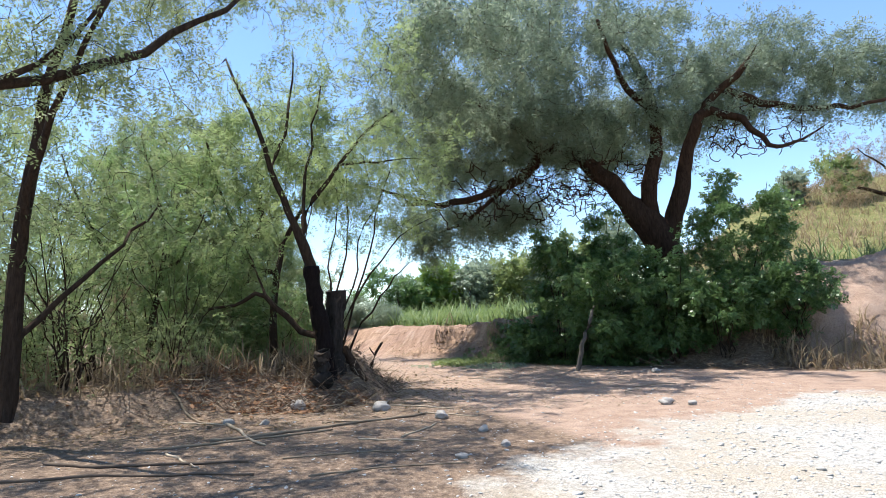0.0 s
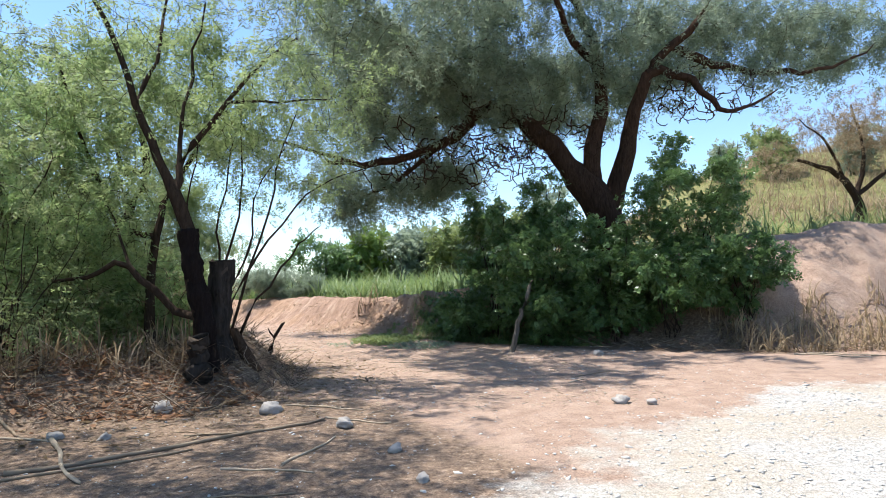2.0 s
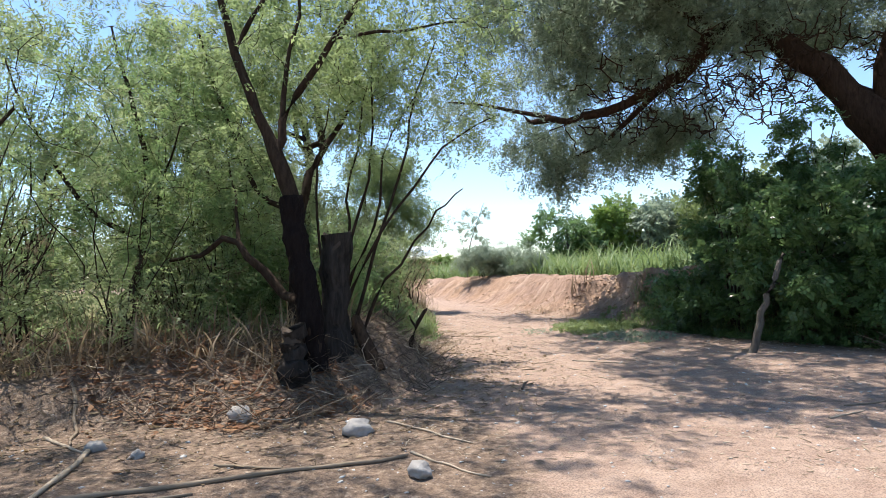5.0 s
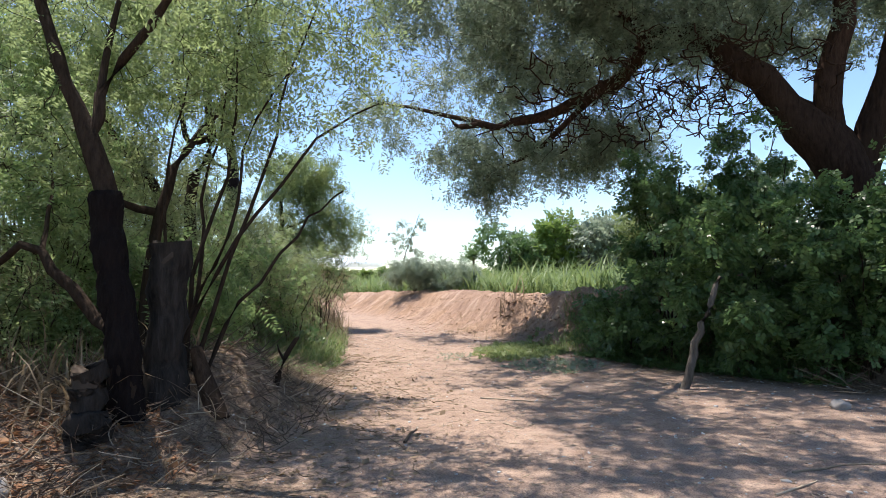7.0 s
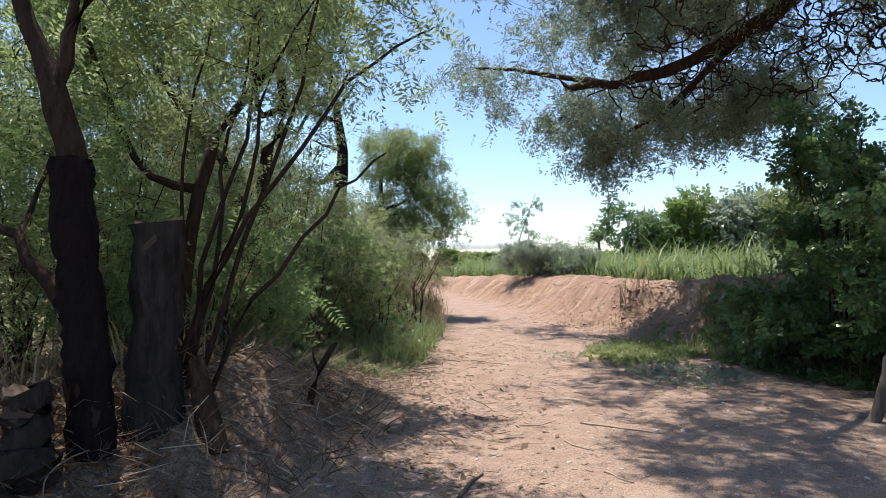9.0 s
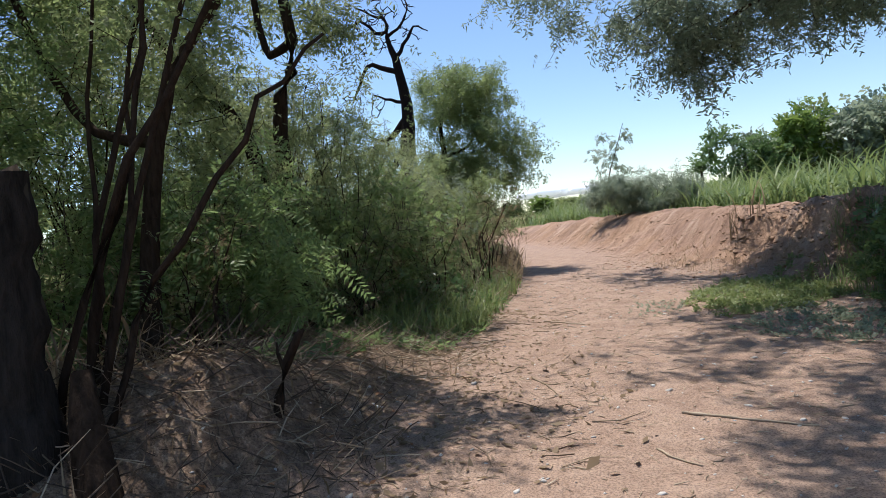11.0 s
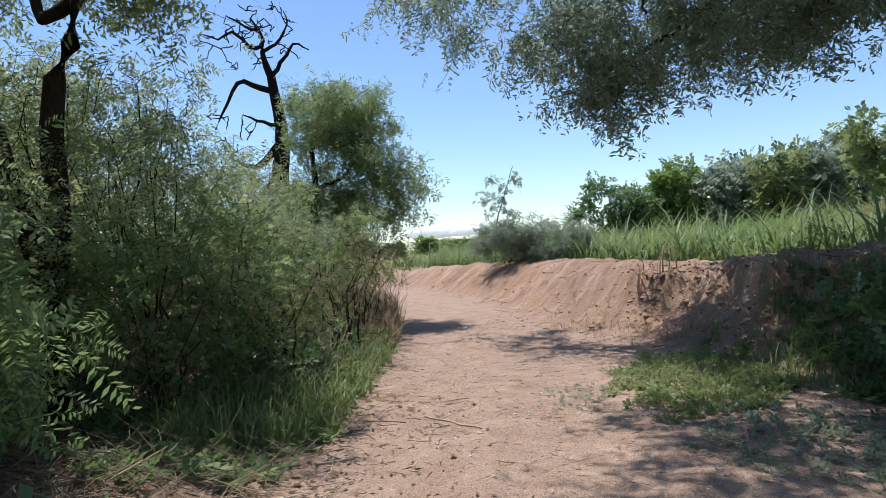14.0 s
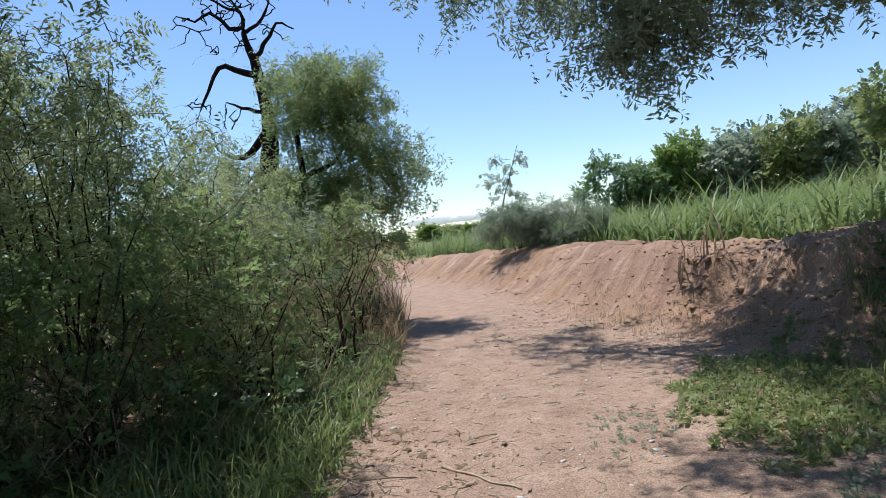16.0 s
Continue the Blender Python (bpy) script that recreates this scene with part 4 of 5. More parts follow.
leafy_tree("mesquite_tree", [([(-3.3, 12.6, 0.3), (-3.45, 12.8, 1.5), (-3.4, 13.0, 2.5), (-3.3, 13.2, 3.1), (-3.05, 13.6, 3.7), (-2.8, 14.0, 4.6)], 0.09, 0.03, None),
                             ([(-3.9, 12.6, 2.6), (-4.3, 12.4, 3.8), (-4.6, 12.2, 5.0)], 0.05, 0.02, (0, 4))],
           [((-3.6, 13.2, 5.0), (1.9, 1.6, 1.3), 1.0)], 200, 10, 0.19, TUFT, M_FEATHER_Y, M_BARK, "dark forked mesquite with feathery leaves near the stump")
leafy_tree("mesquite_tree", [([(-5.1, 7.4, 0.3), (-5.06, 7.44, 1.1), (-5.0, 7.5, 2.9), (-4.86, 7.6, 4.3), (-4.6, 7.7, 5.6)], 0.11, 0.05, None),
                             ([(-4.6, 7.0, 3.2), (-3.9, 6.6, 4.2), (-3.2, 6.3, 5.2)], 0.06, 0.02, (0, 4)),
                             ([(-4.4, 8.2, 2.2), (-4.0, 8.8, 3.0)], 0.04, 0.015, (0, 3))],
           [((-4.4, 7.8, 5.4), (1.9, 1.6, 1.4), 0.7), ((-4.6, 8.6, 3.2), (1.3, 1.0, 0.9), 0.3)], 180, 6, 0.16, FEATHER, M_OLIVE, M_BARK, "small-leaved shady tree over the road verge")
leafy_tree("willow_tree", [([(-7.32, 23.65, 0.1), (-7.27, 23.65, 1.4), (-6.97, 23.75, 2.8), (-7.02, 23.75, 4.0), (-6.72, 23.85, 5.0)], 0.11, 0.03, None),
                           ([(-6.32, 24.05, 3.4), (-6.02, 24.25, 4.4)], 0.05, 0.02, (0, 6))],
           [((-6.72, 23.85, 4.7), (0.9, 0.9, 0.8), 0.3), ((-6.02, 24.15, 4.3), (0.6, 0.7, 0.8), 0.2), ((-5.92, 24.05, 2.6), (1.2, 1.0, 1.3), 0.4), ((-7.02, 23.65, 2.6), (1.1, 1.0, 1.3), 0.2)], 400, 10, 0.18, TUFT, M_FEATHER_Y, M_BARK,
           "slender leaning tree with drooping light green foliage", 0.9)
dead = leafy_tree("dead_tree", [([(-12.5, 31.3, 0.0), (-12.5, 31.3, 4.0), (-12.35, 31.4, 6.0), (-12.6, 31.3, 8.2)], 0.44, 0.15, None),
                         ([(-12.85, 31.2, 9.0), (-12.75, 31.1, 9.6), (-13.1, 31.0, 10.3)], 0.13, 0.03, (0, -1)),
                         ([(-13.2, 31.0, 7.9), (-13.6, 30.7, 8.0), (-13.9, 30.4, 7.2), (-14.3, 30.2, 6.3)], 0.12, 0.03, (0, 10)),
                         ([(-13.1, 30.9, 9.2), (-13.6, 30.6, 9.8), (-14.0, 30.3, 9.5), (-14.5, 30.0, 9.7)], 0.09, 0.02, (1, 3)),
                         ([(-12.2, 31.6, 8.9), (-11.8, 31.8, 9.4), (-11.3, 31.9, 9.1)], 0.09, 0.02, (0, -1)),
                         ([(-12.3, 31.5, 9.5), (-12.1, 31.8, 10.2), (-12.3, 31.9, 10.7)], 0.07, 0.02, (1, 2)),
                         ([(-13.3, 31.0, 10.0), (-13.8, 30.6, 10.4), (-13.9, 30.5, 10.1)], 0.06, 0.015, (1, 5)),
                         ([(-13.1, 31.1, 6.6), (-13.7, 31.0, 6.9)], 0.08, 0.02, (0, 8)),
                         ([(-13.4, 31.2, 5.0), (-14.2, 31.0, 5.3)], 0.16, 0.03, (0, 7)),
                         ([(-13.5, 30.9, 3.4), (-14.0, 30.6, 4.3)], 0.16, 0.05, (0, 5))],
           [((-12.9, 31.0, 9.6), (1.8, 1.2, 1.1), 0.75), ((-13.9, 30.6, 6.2), (0.9, 0.8, 1.2), 0.25)], 130, 0, 0.1, FEATHER, M_FEATHER, M_DEAD, "bare near-black dead tree with crooked branches", tip=0.02)
dead.location.x -= 0.55
dead.location.y -= 0.35
leafy_tree("leaning_sapling", [([(3.1, 15.0, -0.05), (3.26, 15.0, 0.55), (3.42, 15.0, 1.05), (3.62, 15.05, 1.5)], 0.06, 0.035, None)], [], 0, 0, 0.1, FEATHER, M_FEATHER, M_BARK_GREY,
           "bare pale leaning trunk at the bush's foot")
leafy_tree("sapling", [([(-7.2, 38.0, ground_z(-7.2, 38) - 0.05), (-7.1, 38, 2.4), (-6.6, 38, 3.8), (-6.2, 38, 4.9)], 0.04, 0.012, None)],
           [((-6.6, 38, 3.6), (0.9, 0.6, 1.2), 1.0)], 30, 3, 0.2, BROAD, M_FEATHER, M_BARK_GREY, "thin young tree with sparse leaves on the earth bank")
for x, y, h, r in ((-5.0, 32.0, 1.5, 1.15), (-3.5, 31.9, 1.25, 1.25)):
    shrub("earth_bank_bush", (x, y), 8, h, r, 130, 12, 0.2, FEATHER, M_FEATHER, "low grey-green bush growing on the earth bank", second=1)


# ---------- far vegetation ----------
def far_tree(name, at, h, r, count, leaf, material, label, group=""):
    x, y = at
    z = ground_z(x, y) - 0.2
    p = Plant()
    p.limb([(x, y, z), (x + 0.1, y, z + 0.35 * h), (x, y + 0.1, z + 0.7 * h)], 0.03 * h, 0.012 * h, 8)
    q = np.concatenate([blob(count // 4, (x + rng.normal(0, 0.45 * r), y + rng.normal(0, 0.45 * r), z + h * k), (r * 0.66, r * 0.66, h * 0.27), 0.4) for k in (0.28, 0.42, 0.58, 0.74)])
    tips = p.fill(q, 0.02, 2, 0.05)
    return finish(name, (x, y, z), label, "tree", p, tips, 7, 0.4, leaf * 1.35, BROAD, material, M_BARK_GREY, group, 0.2, 0.085)


HG = "dense round-crowned trees above the cane field"
kinds = [far_tree("field_tree", (-5.6, 79), 7.5, 2.6, 110, 0.55, M_BROAD, HG, "trees above the field"),
         far_tree("field_tree", (-1.5, 80), 9.5, 3.4, 130, 0.6, M_BRIGHT, HG, "trees above the field"),
         far_tree("field_tree", (3.4, 78), 8.0, 3.6, 130, 0.6, M_FEATHER, HG, "trees above the field"),
         far_tree("field_tree", (8.5, 79), 8.0, 3.6, 130, 0.6, M_GRASS, HG, "trees above the field")]
for x, y, k, s in ((6, 84, 2, 1.1), (12.5, 76, 2, 0.9), (12, 83, 3, 1.0), (16, 70, 3, 0.9), (20, 72, 2, 1.0), (0.5, 86, 3, 1.1), (26.5, 39.5, 3, 0.42), (29.5, 37.5, 2, 0.4), (23.5, 41, 2, 0.36), (34, 36, 3, 0.4), (17, 84, 2, 1.0), (-3.2, 85, 2, 0.9)):
    ob = copy_thing(kinds[k], pose(x, y, ground_z(x, y) - 0.2, 0, 0, rng.uniform(0, 360)))
    ob.scale = (s, s, s)
for i in range(46):
    a = radians((-76 + i * 2.25 if i < 18 else -36 + (i - 18) * 1.25) + rng.uniform(-0.6, 0.6))
    d = rng.uniform(70, 95) if i < 18 else rng.uniform(170, 230)
    x, y = d * math.sin(a), 15 + d * math.cos(a)
    ob = copy_thing(kinds[int(rng.integers(0, 4))], pose(x, y, ground_z(x, y) - 0.3, 0, 0, rng.uniform(0, 360)))
    s = rng.uniform(0.7, 1.0)
    ob.scale = (s * 1.6, s * 1.6, s * 0.75) if i >= 18 else (s, s, s)


def palm(at, h):
    x, y = at
    root = thing("palm_tree", (x, y, ground_z(x, y)), "distant dark palm behind the field", "palm")
    tb = Tubes()
    tb.add([(0, 0, 0), (0.1, 0, h * 0.5), (0, 0, h)], [0.25, 0.2, 0.18], 8)
    part("trunk", tb.mesh("trunk", M_BARK_GREY), root)
    n = 90
    d = np.stack([rng.normal(size=n), rng.normal(size=n), rng.uniform(-0.3, 1.2, n)], -1)
    part("fronds", scatter("fronds", FEATHER_FINE, np.tile([0, 0, h], (n, 1)).astype(float), turns(d, rng.uniform(-0.4, 0.4, n)), rng.uniform(2.0, 3.0, n), M_BROAD), root)


palm((-15.0, 112), 4.9)


def brown_tree():
    z = ground_z(18.0, 23.0)
    leafy_tree("dry_tree", [([(18.0, 23.0, z - 0.1), (17.8, 22.9, z + 1.4), (16.8, 22.7, z + 2.3), (15.2, 22.4, z + 2.7)], 0.2, 0.05, None),
                            ([(18.2, 22.9, z + 3), (17.6, 22.7, z + 4.8)], 0.1, 0.03, (0, 4)),
                            ([(16.2, 22.2, z + 3.2), (14.9, 21.8, z + 4.0)], 0.07, 0.02, (0, 6)),
                            ([(19.2, 22.6, z + 2.6), (20.4, 22.2, z + 3.4)], 0.09, 0.03, (0, 4))],
               [((16.6, 22.6, z + 3.5), (3.2, 2.0, 1.4), 0.7), ((18.6, 22.6, z + 4.2), (2.4, 1.8, 1.4), 0.3)], 260, 6, 0.2, FEATHER, M_DRY, M_BARK, "half-bare brownish tree on the slope")


brown_tree()


# ---------- cane, grass, weeds ----------
def field(name, x0, x1, y0, y1, count, ok, size, material, template, label, lean=0.3, kind="stuff", clump=1):
    x, y = rng.uniform(x0, x1, count), rng.uniform(y0, y1, count)
    k = ok(x, y)
    x, y = np.repeat(x[k], clump), np.repeat(y[k], clump)
    x, y = x + rng.normal(0, 0.07 * (clump > 1), len(x)), y + rng.normal(0, 0.07 * (clump > 1), len(x))
    n = len(x)
    pl = np.stack([x, y, height(x, y) - 0.02], -1)
    s = size * rng.uniform(0.55, 1.25, n)
    me = scatter(name, template, pl, upright(n, lean), s, material)
    return tagged(new(name, me), label, name.replace("_", " "), kind=kind)


def foot_u(x, y):
    return beside(FOOT, None, x, y)[0]


def verge_v(x, y):
    return beside(VERGE, None, x, y)[0]


def bay(x, y):
    # bare litter in front of the thicket
    return ((x + 3.0) / 1.0) ** 2 + ((y - 15.4) / 1.65) ** 2 < 1 + 0.25 * wobble(x, y, 3.0)


def patch(cx, cy, rx, ry):
    return lambda x, y: (((x - cx) / rx) ** 2 + ((y - cy) / ry) ** 2) * (1 + 0.5 * wobble(x, y, 4.0)) < 1


CN = "tall green cane leaves filling the field behind the bank"
field("cane", -12, 14, 20, 46, 5200, lambda x, y: (foot_u(x, y) > 3.2) & (foot_u(x, y) < 9), 1.15, M_CANE, BLADE_ARCH, CN, 0.35, clump=5)
field("cane", -20, 16, 30, 78, 4200, lambda x, y: (foot_u(x, y) > 9) & (x < 6.5 + 0.05 * y), 1.3, M_CANE, BLADE_ARCH, CN, 0.4, clump=4)
field("tall_grass", 4, 45, 16, 62, 14000, lambda x, y: (foot_u(x, y) > 6.5) & (x > 7) & (wobble(x, y, 0.35) > -0.25), 0.75, M_DRY, BLADE_ARCH, "dry ochre grass on the hillside", 0.4, clump=3)
field("tall_grass", 6, 30, 14, 34, 5000, lambda x, y: (foot_u(x, y) > 4.2) & (foot_u(x, y) < 9) & (x > 6) & (wobble(x, y, 0.9, 3) > -0.2), 0.8, M_GRASS, BLADE_ARCH, "green grass at the foot of the hillside", 0.4, clump=3)
field("grass", -0.9, 3.2, 16.5, 21.8, 9000, patch(0.6, 19.1, 0.9, 1.4), 0.15, M_GRASS, BLADE_ARCH, "low green weedy grass beside the track", 0.6)
field("grass", 0.5, 5, 16, 21.5, 9000, lambda x, y: (foot_u(x, y) > -0.2) & (foot_u(x, y) < 1.7) & (x > 1.3 + 0.4 * wobble(x, y, 2)), 0.27, M_GRASS, BLADE_ARCH, "shaded green grass on the bank", 0.6)
field("grass", -6, -2.2, 16.0, 21.5, 7000, lambda x, y: (verge_v(x, y) < 0.05 + 0.2 * wobble(x, y, 3)) & (verge_v(x, y) > -1.4) & ~bay(x, y), 0.36, M_GRASS, BLADE_ARCH, "green grass along the foot of the thicket", 0.5)
field("dry_grass", -9, -0.6, 9.5, 27, 5500, lambda x, y: (wobble(x, y, 2.1, 5) > -0.1) & (verge_v(x, y) < 0.1) & (verge_v(x, y) > -1.8) & (~bay(x, y) | (rng.random(len(x)) < 0.12)), 0.22, M_BROWN, BLADE_ARCH, "dry straw-coloured grass along the verge", 0.7)
field("dry_grass", -7, -0.6, 21, 25.5, 4000, lambda x, y: (verge_v(x, y) < 0.1) & (verge_v(x, y) > -1.4), 0.7, M_DRY, BLADE, "tall brown dry grass at the track's edge", 0.4)
field("dry_grass", 7.5, 16, 12, 17, 6500, lambda x, y: (foot_u(x, y) > -0.4) & (foot_u(x, y) < 1.2 + 0.7 * wobble(x, y, 2)), 0.55, M_DRY, BLADE_ARCH, "rusty dry grass on the bank", 0.6)
field("dry_grass", -9, -2.0, 5.5, 12, 4500, lambda x, y: (verge_v(x, y) < -0.8), 0.5, M_BROWN, BLADE_ARCH, "dry brown undergrowth below the trees", 0.6)


# ---------- brushwood, sticks, stones, litter ----------
def stick(at, heading, length, r, label, bend=0.06, material=M_STICK, tilt=0.0, name="stick"):
    x, y = at
    a = radians(heading)
    n = 8
    pts = []
    kink = rng.normal(0, bend, 2)
    for i in range(n):
        u = i / (n - 1) - 0.5
        px = x + length * u * math.cos(a) - math.sin(a) * kink[0] * length * math.sin(3 * u)
        py = y + length * u * math.sin(a) + math.cos(a) * kink[0] * length * math.sin(3 * u)
        pts.append((px, py, ground_z(px, py) + r * 0.8 + max(0, tilt) * (u + 0.5) * length))
    tb = Tubes()
    tb.add(np.array(pts) - np.array(pts[0]), [r * (1 - 0.45 * i / n) * (1 + 0.15 * math.sin(i * 2.1)) for i in range(n)], 7, 0.05)
    ob = new(name, tb.mesh(name, material))
    ob.location = pts[0]
    return tagged(ob, label, "stick")


def litter(name, count, x0, x1, y0, y1, ok, ln, r, material, label, lift=0.0):
    """Loose twigs on the ground, thin crooked tubes."""
    x, y = rng.uniform(x0, x1, count), rng.uniform(y0, y1, count)
    k = ok(x, y)
    x, y = x[k], y[k]
    n = len(x)
    z = height(x, y)
    tb = Tubes()
    for i in range(n):
        a = rng.uniform(0, 2 * np.pi)
        q = ln * min(2.2, rng.lognormal(0, 0.5))
        d = np.array([math.cos(a), math.sin(a), rng.normal(0, 0.12) + lift * rng.random()])
        s = np.array([-d[1], d[0], 0]) * rng.normal(0, 0.15)
        c = np.array([x[i], y[i], z[i] + r + lift * 0.15 * rng.random()])
        rr = r * rng.uniform(0.5, 1.4)
        tb.add([c, c + d * q * 0.5 + s * q, c + d * q], [rr, rr, rr * 0.5], 3, cap=False)
    return tagged(new(name, tb.mesh(name, material)), label, "twigs", kind="stuff") if n else None


def chips(name, count, x0, x1, y0, y1, ok, size, material, label):
    """Flat leaves, bark bits and pebbly flakes lying on the ground."""
    x, y = rng.uniform(x0, x1, count), rng.uniform(y0, y1, count)
    k = ok(x, y)
    x, y = x[k], y[k]
    n = len(x)
    tv = np.array([(-0.5, 0, 0.05), (0, -0.2, 0.0), (0.5, 0.02, 0.1), (0.02, 0.2, 0.08)])
    tf = np.array([(0, 1, 2, 3)])
    d = np.stack([rng.normal(size=n), rng.normal(size=n), rng.normal(0, 0.25, n)], -1)
    me = scatter(name, (tv, tf), np.stack([x, y, height(x, y) + 0.008], -1), turns(d, rng.normal(0, 0.4, n)), size * rng.lognormal(0, 0.4, n), material)
    return tagged(new(name, me), label, "leaf litter", kind="stuff")


def pebble_template():
    bm = bmesh.new()
    bmesh.ops.create_icosphere(bm, subdivisions=1, radius=0.5)
    v = np.array([q.co for q in bm.verts])
    f = np.array([[q.index for q in fc.verts] for fc in bm.faces])
    bm.free()
    v *= 1 + 0.3 * rng.normal(size=(len(v), 1))
    return v * [1, 0.7, 0.45], f


PEBBLE = pebble_template()


def pebbles(name, count, x0, x1, y0, y1, ok, size, material, label):
    x, y = rng.uniform(x0, x1, count), rng.uniform(y0, y1, count)
    k = ok(x, y)
    x, y = x[k], y[k]
    n = len(x)
    s = size * rng.lognormal(0, 0.45, n)
    rz = upright(n, 0.2)
    me = scatter(name, PEBBLE, np.stack([x, y, height(x, y) + s * 0.02], -1), rz, s, material)
    return tagged(new(name, me), label, "pebbles", kind="stuff")


def rock(at, size, label, flat=0.75):
    x, y = at
    bm = bmesh.new()
    bmesh.ops.create_icosphere(bm, subdivisions=3, radius=0.5)
    k = rng.uniform(0, 10, 3)
    for q in bm.verts:
        c = Vector(q.co)
        nz = noise.cell(c * 2.4 + Vector(k)) * 0.22 + noise.noise(c * 2.2 + Vector(k)) * 0.5 + noise.noise(c * 6 + Vector(k)) * 0.12
        q.co = c * (1 + nz)
        q.co.z *= flat
    me = bpy.data.meshes.new("rock")
    bm.to_mesh(me)
    bm.free()
    me.materials.append(M_STONE)
    for f in me.polygons:
        f.use_smooth = True
    ob = new("rock", me)
    ob.location = (x, y, ground_z(x, y) + size * flat * 0.14)
    ob.rotation_euler = (0, 0, rng.uniform(0, 6))
    ob.scale = (size * 0.85, size * 0.68, size * 0.72)
    return tagged(ob, label, "rock")


ROCKS = [(-0.07, 8.55, 0.24, "rounded pale grey stone lying by a stick"), (0.42, 7.5, 0.17, "grey stone on the litter"), (0.6, 6.6, 0.13, "small grey stone on the gravel edge"), (0.13, 6.1, 0.12, "small pale stone on the litter"),
         (4.6, 13.9, 0.26, "white stone before the dark bushes"), (3.14, 9.15, 0.26, "flat grey stone on the dirt"), (3.45, 9.0, 0.16, "dark flat stone on the dirt"), (-0.95, 9.5, 0.3, "flat pale stone beside the sticks"),
         (-2.2, 9.6, 0.28, "pale stone on the brush mound"), (-2.9, 8.6, 0.2, "bluish grey stone in the litter"), (-2.4, 8.5, 0.16, "grey stone in the litter")]
for x, y, s, lab in ROCKS:
    rock((x, y), s, lab)

on_gravel = lambda x, y: gravel_mask(x, y) > rng.random(len(x)) * 1.0 + 0.1
pebbles("gravel", 15000, -3, 10, 3.0, 12.5, on_gravel, 0.026, M_GRAVEL, "loose pale gravel on the road")
pebbles("pebbles", 5000, -4, 6, 4, 24, lambda x, y: (verge_v(x, y) > -0.6) & (foot_u(x, y) < 0.5), 0.02, M_GRAVEL, "scattered small stones on the dirt")
chips("leaf_litter", 26000, -7, 6, 4, 18, lambda x, y: (verge_v(x, y) < 0.3 + rng.random(len(x)) * 1.4) & (gravel_mask(x, y) < 0.6), 0.05, M_BROWN, "dry curled leaves on the ground")
chips("leaf_litter", 9000, -7, 10, 5, 26, lambda x, y: (foot_u(x, y) < 1.0) & ((verge_v(x, y) < 0.2) | (foot_u(x, y) > -0.6)), 0.045, M_RUST, "rusty fallen leaves and bark bits")
litter("twigs", 3600, -6, 3, 4.5, 18, lambda x, y: (verge_v(x, y) < 1.3) & (gravel_mask(x, y) < 0.6), 0.16, 0.004, M_TWIG, "dry twigs strewn on the leaf litter")
litter("straw", 8000, -3.5, 4, 9, 27, lambda x, y: (verge_v(x, y) > -0.3) & (foot_u(x, y) < 0.6), 0.065, 0.0035, M_STICK, "pale cane straw scattered on the track")
litter("brushwood", 2600, -5, -0.6, 9.2, 12.9, lambda x, y: (verge_v(x, y) < 0.1) & (verge_v(x, y) > -2.2), 0.17, 0.004, M_DARKTWIG, "tangled dry brushwood round the stump", 0.9)
litter("brushwood", 700, -5, -0.6, 9.2, 12.9, lambda x, y: (verge_v(x, y) < 0.1) & (verge_v(x, y) > -2.2), 0.2, 0.004, M_STICK, "bleached twigs among the brushwood", 0.7)
litter("brushwood", 900, 5, 12, 12.2, 15.5, lambda x, y: (foot_u(x, y) > -0.7) & (foot_u(x, y) < 0.9), 0.35, 0.006, M_TWIG, "cut dry branches heaped at the bank's foot", 0.6)
litter("brushwood", 1500, -6, -2, 13.5, 24, lambda x, y: (verge_v(x, y) < 0.1) & (verge_v(x, y) > -1.2), 0.22, 0.003, M_TWIG, "dry twigs at the foot of the thicket", 1.0)
chips("leaf_litter", 9000, -5, -0.8, 9.3, 13, lambda x, y: patch(-3.1, 10.3, 1.7, 1.2)(x, y), 0.07, M_RUST, "heap of rusty dead leaves beside the stump")


# long fallen branches and cut canes
def branch(a, b, r, label, material, bend=0.035, lift=0.0):
    """A crooked branch on the ground from a to b; lift raises its far end."""
    a, b = np.array(a, float), np.array(b, float)
    n = 14
    d = b - a
    side = np.array([-d[1], d[0]])
    k = rng.normal(0, bend, 3)
    ph = rng.uniform(0, 6, 3)
    pts = []
    for i in range(n):
        u = i / (n - 1)
        q = a + d * u + side * (k[0] * math.sin(3.1 * u) + 0.5 * k[1] * math.sin(7 * u + ph[1]) + 0.25 * k[2] * math.sin(15 * u + ph[2]))
        pts.append((q[0], q[1], ground_z(q[0], q[1]) + r * 0.7 + lift * u))
    tb = Tubes()
    tb.add(np.array(pts) - np.array(pts[0]), [r * (1 - 0.5 * i / n) * (1 + 0.14 * math.sin(i * 2.1 + ph[0])) for i in range(n)], 8, 0.06)
    ob = new("stick", tb.mesh("stick", material))
    ob.location = pts[0]
    return tagged(ob, label, "stick")


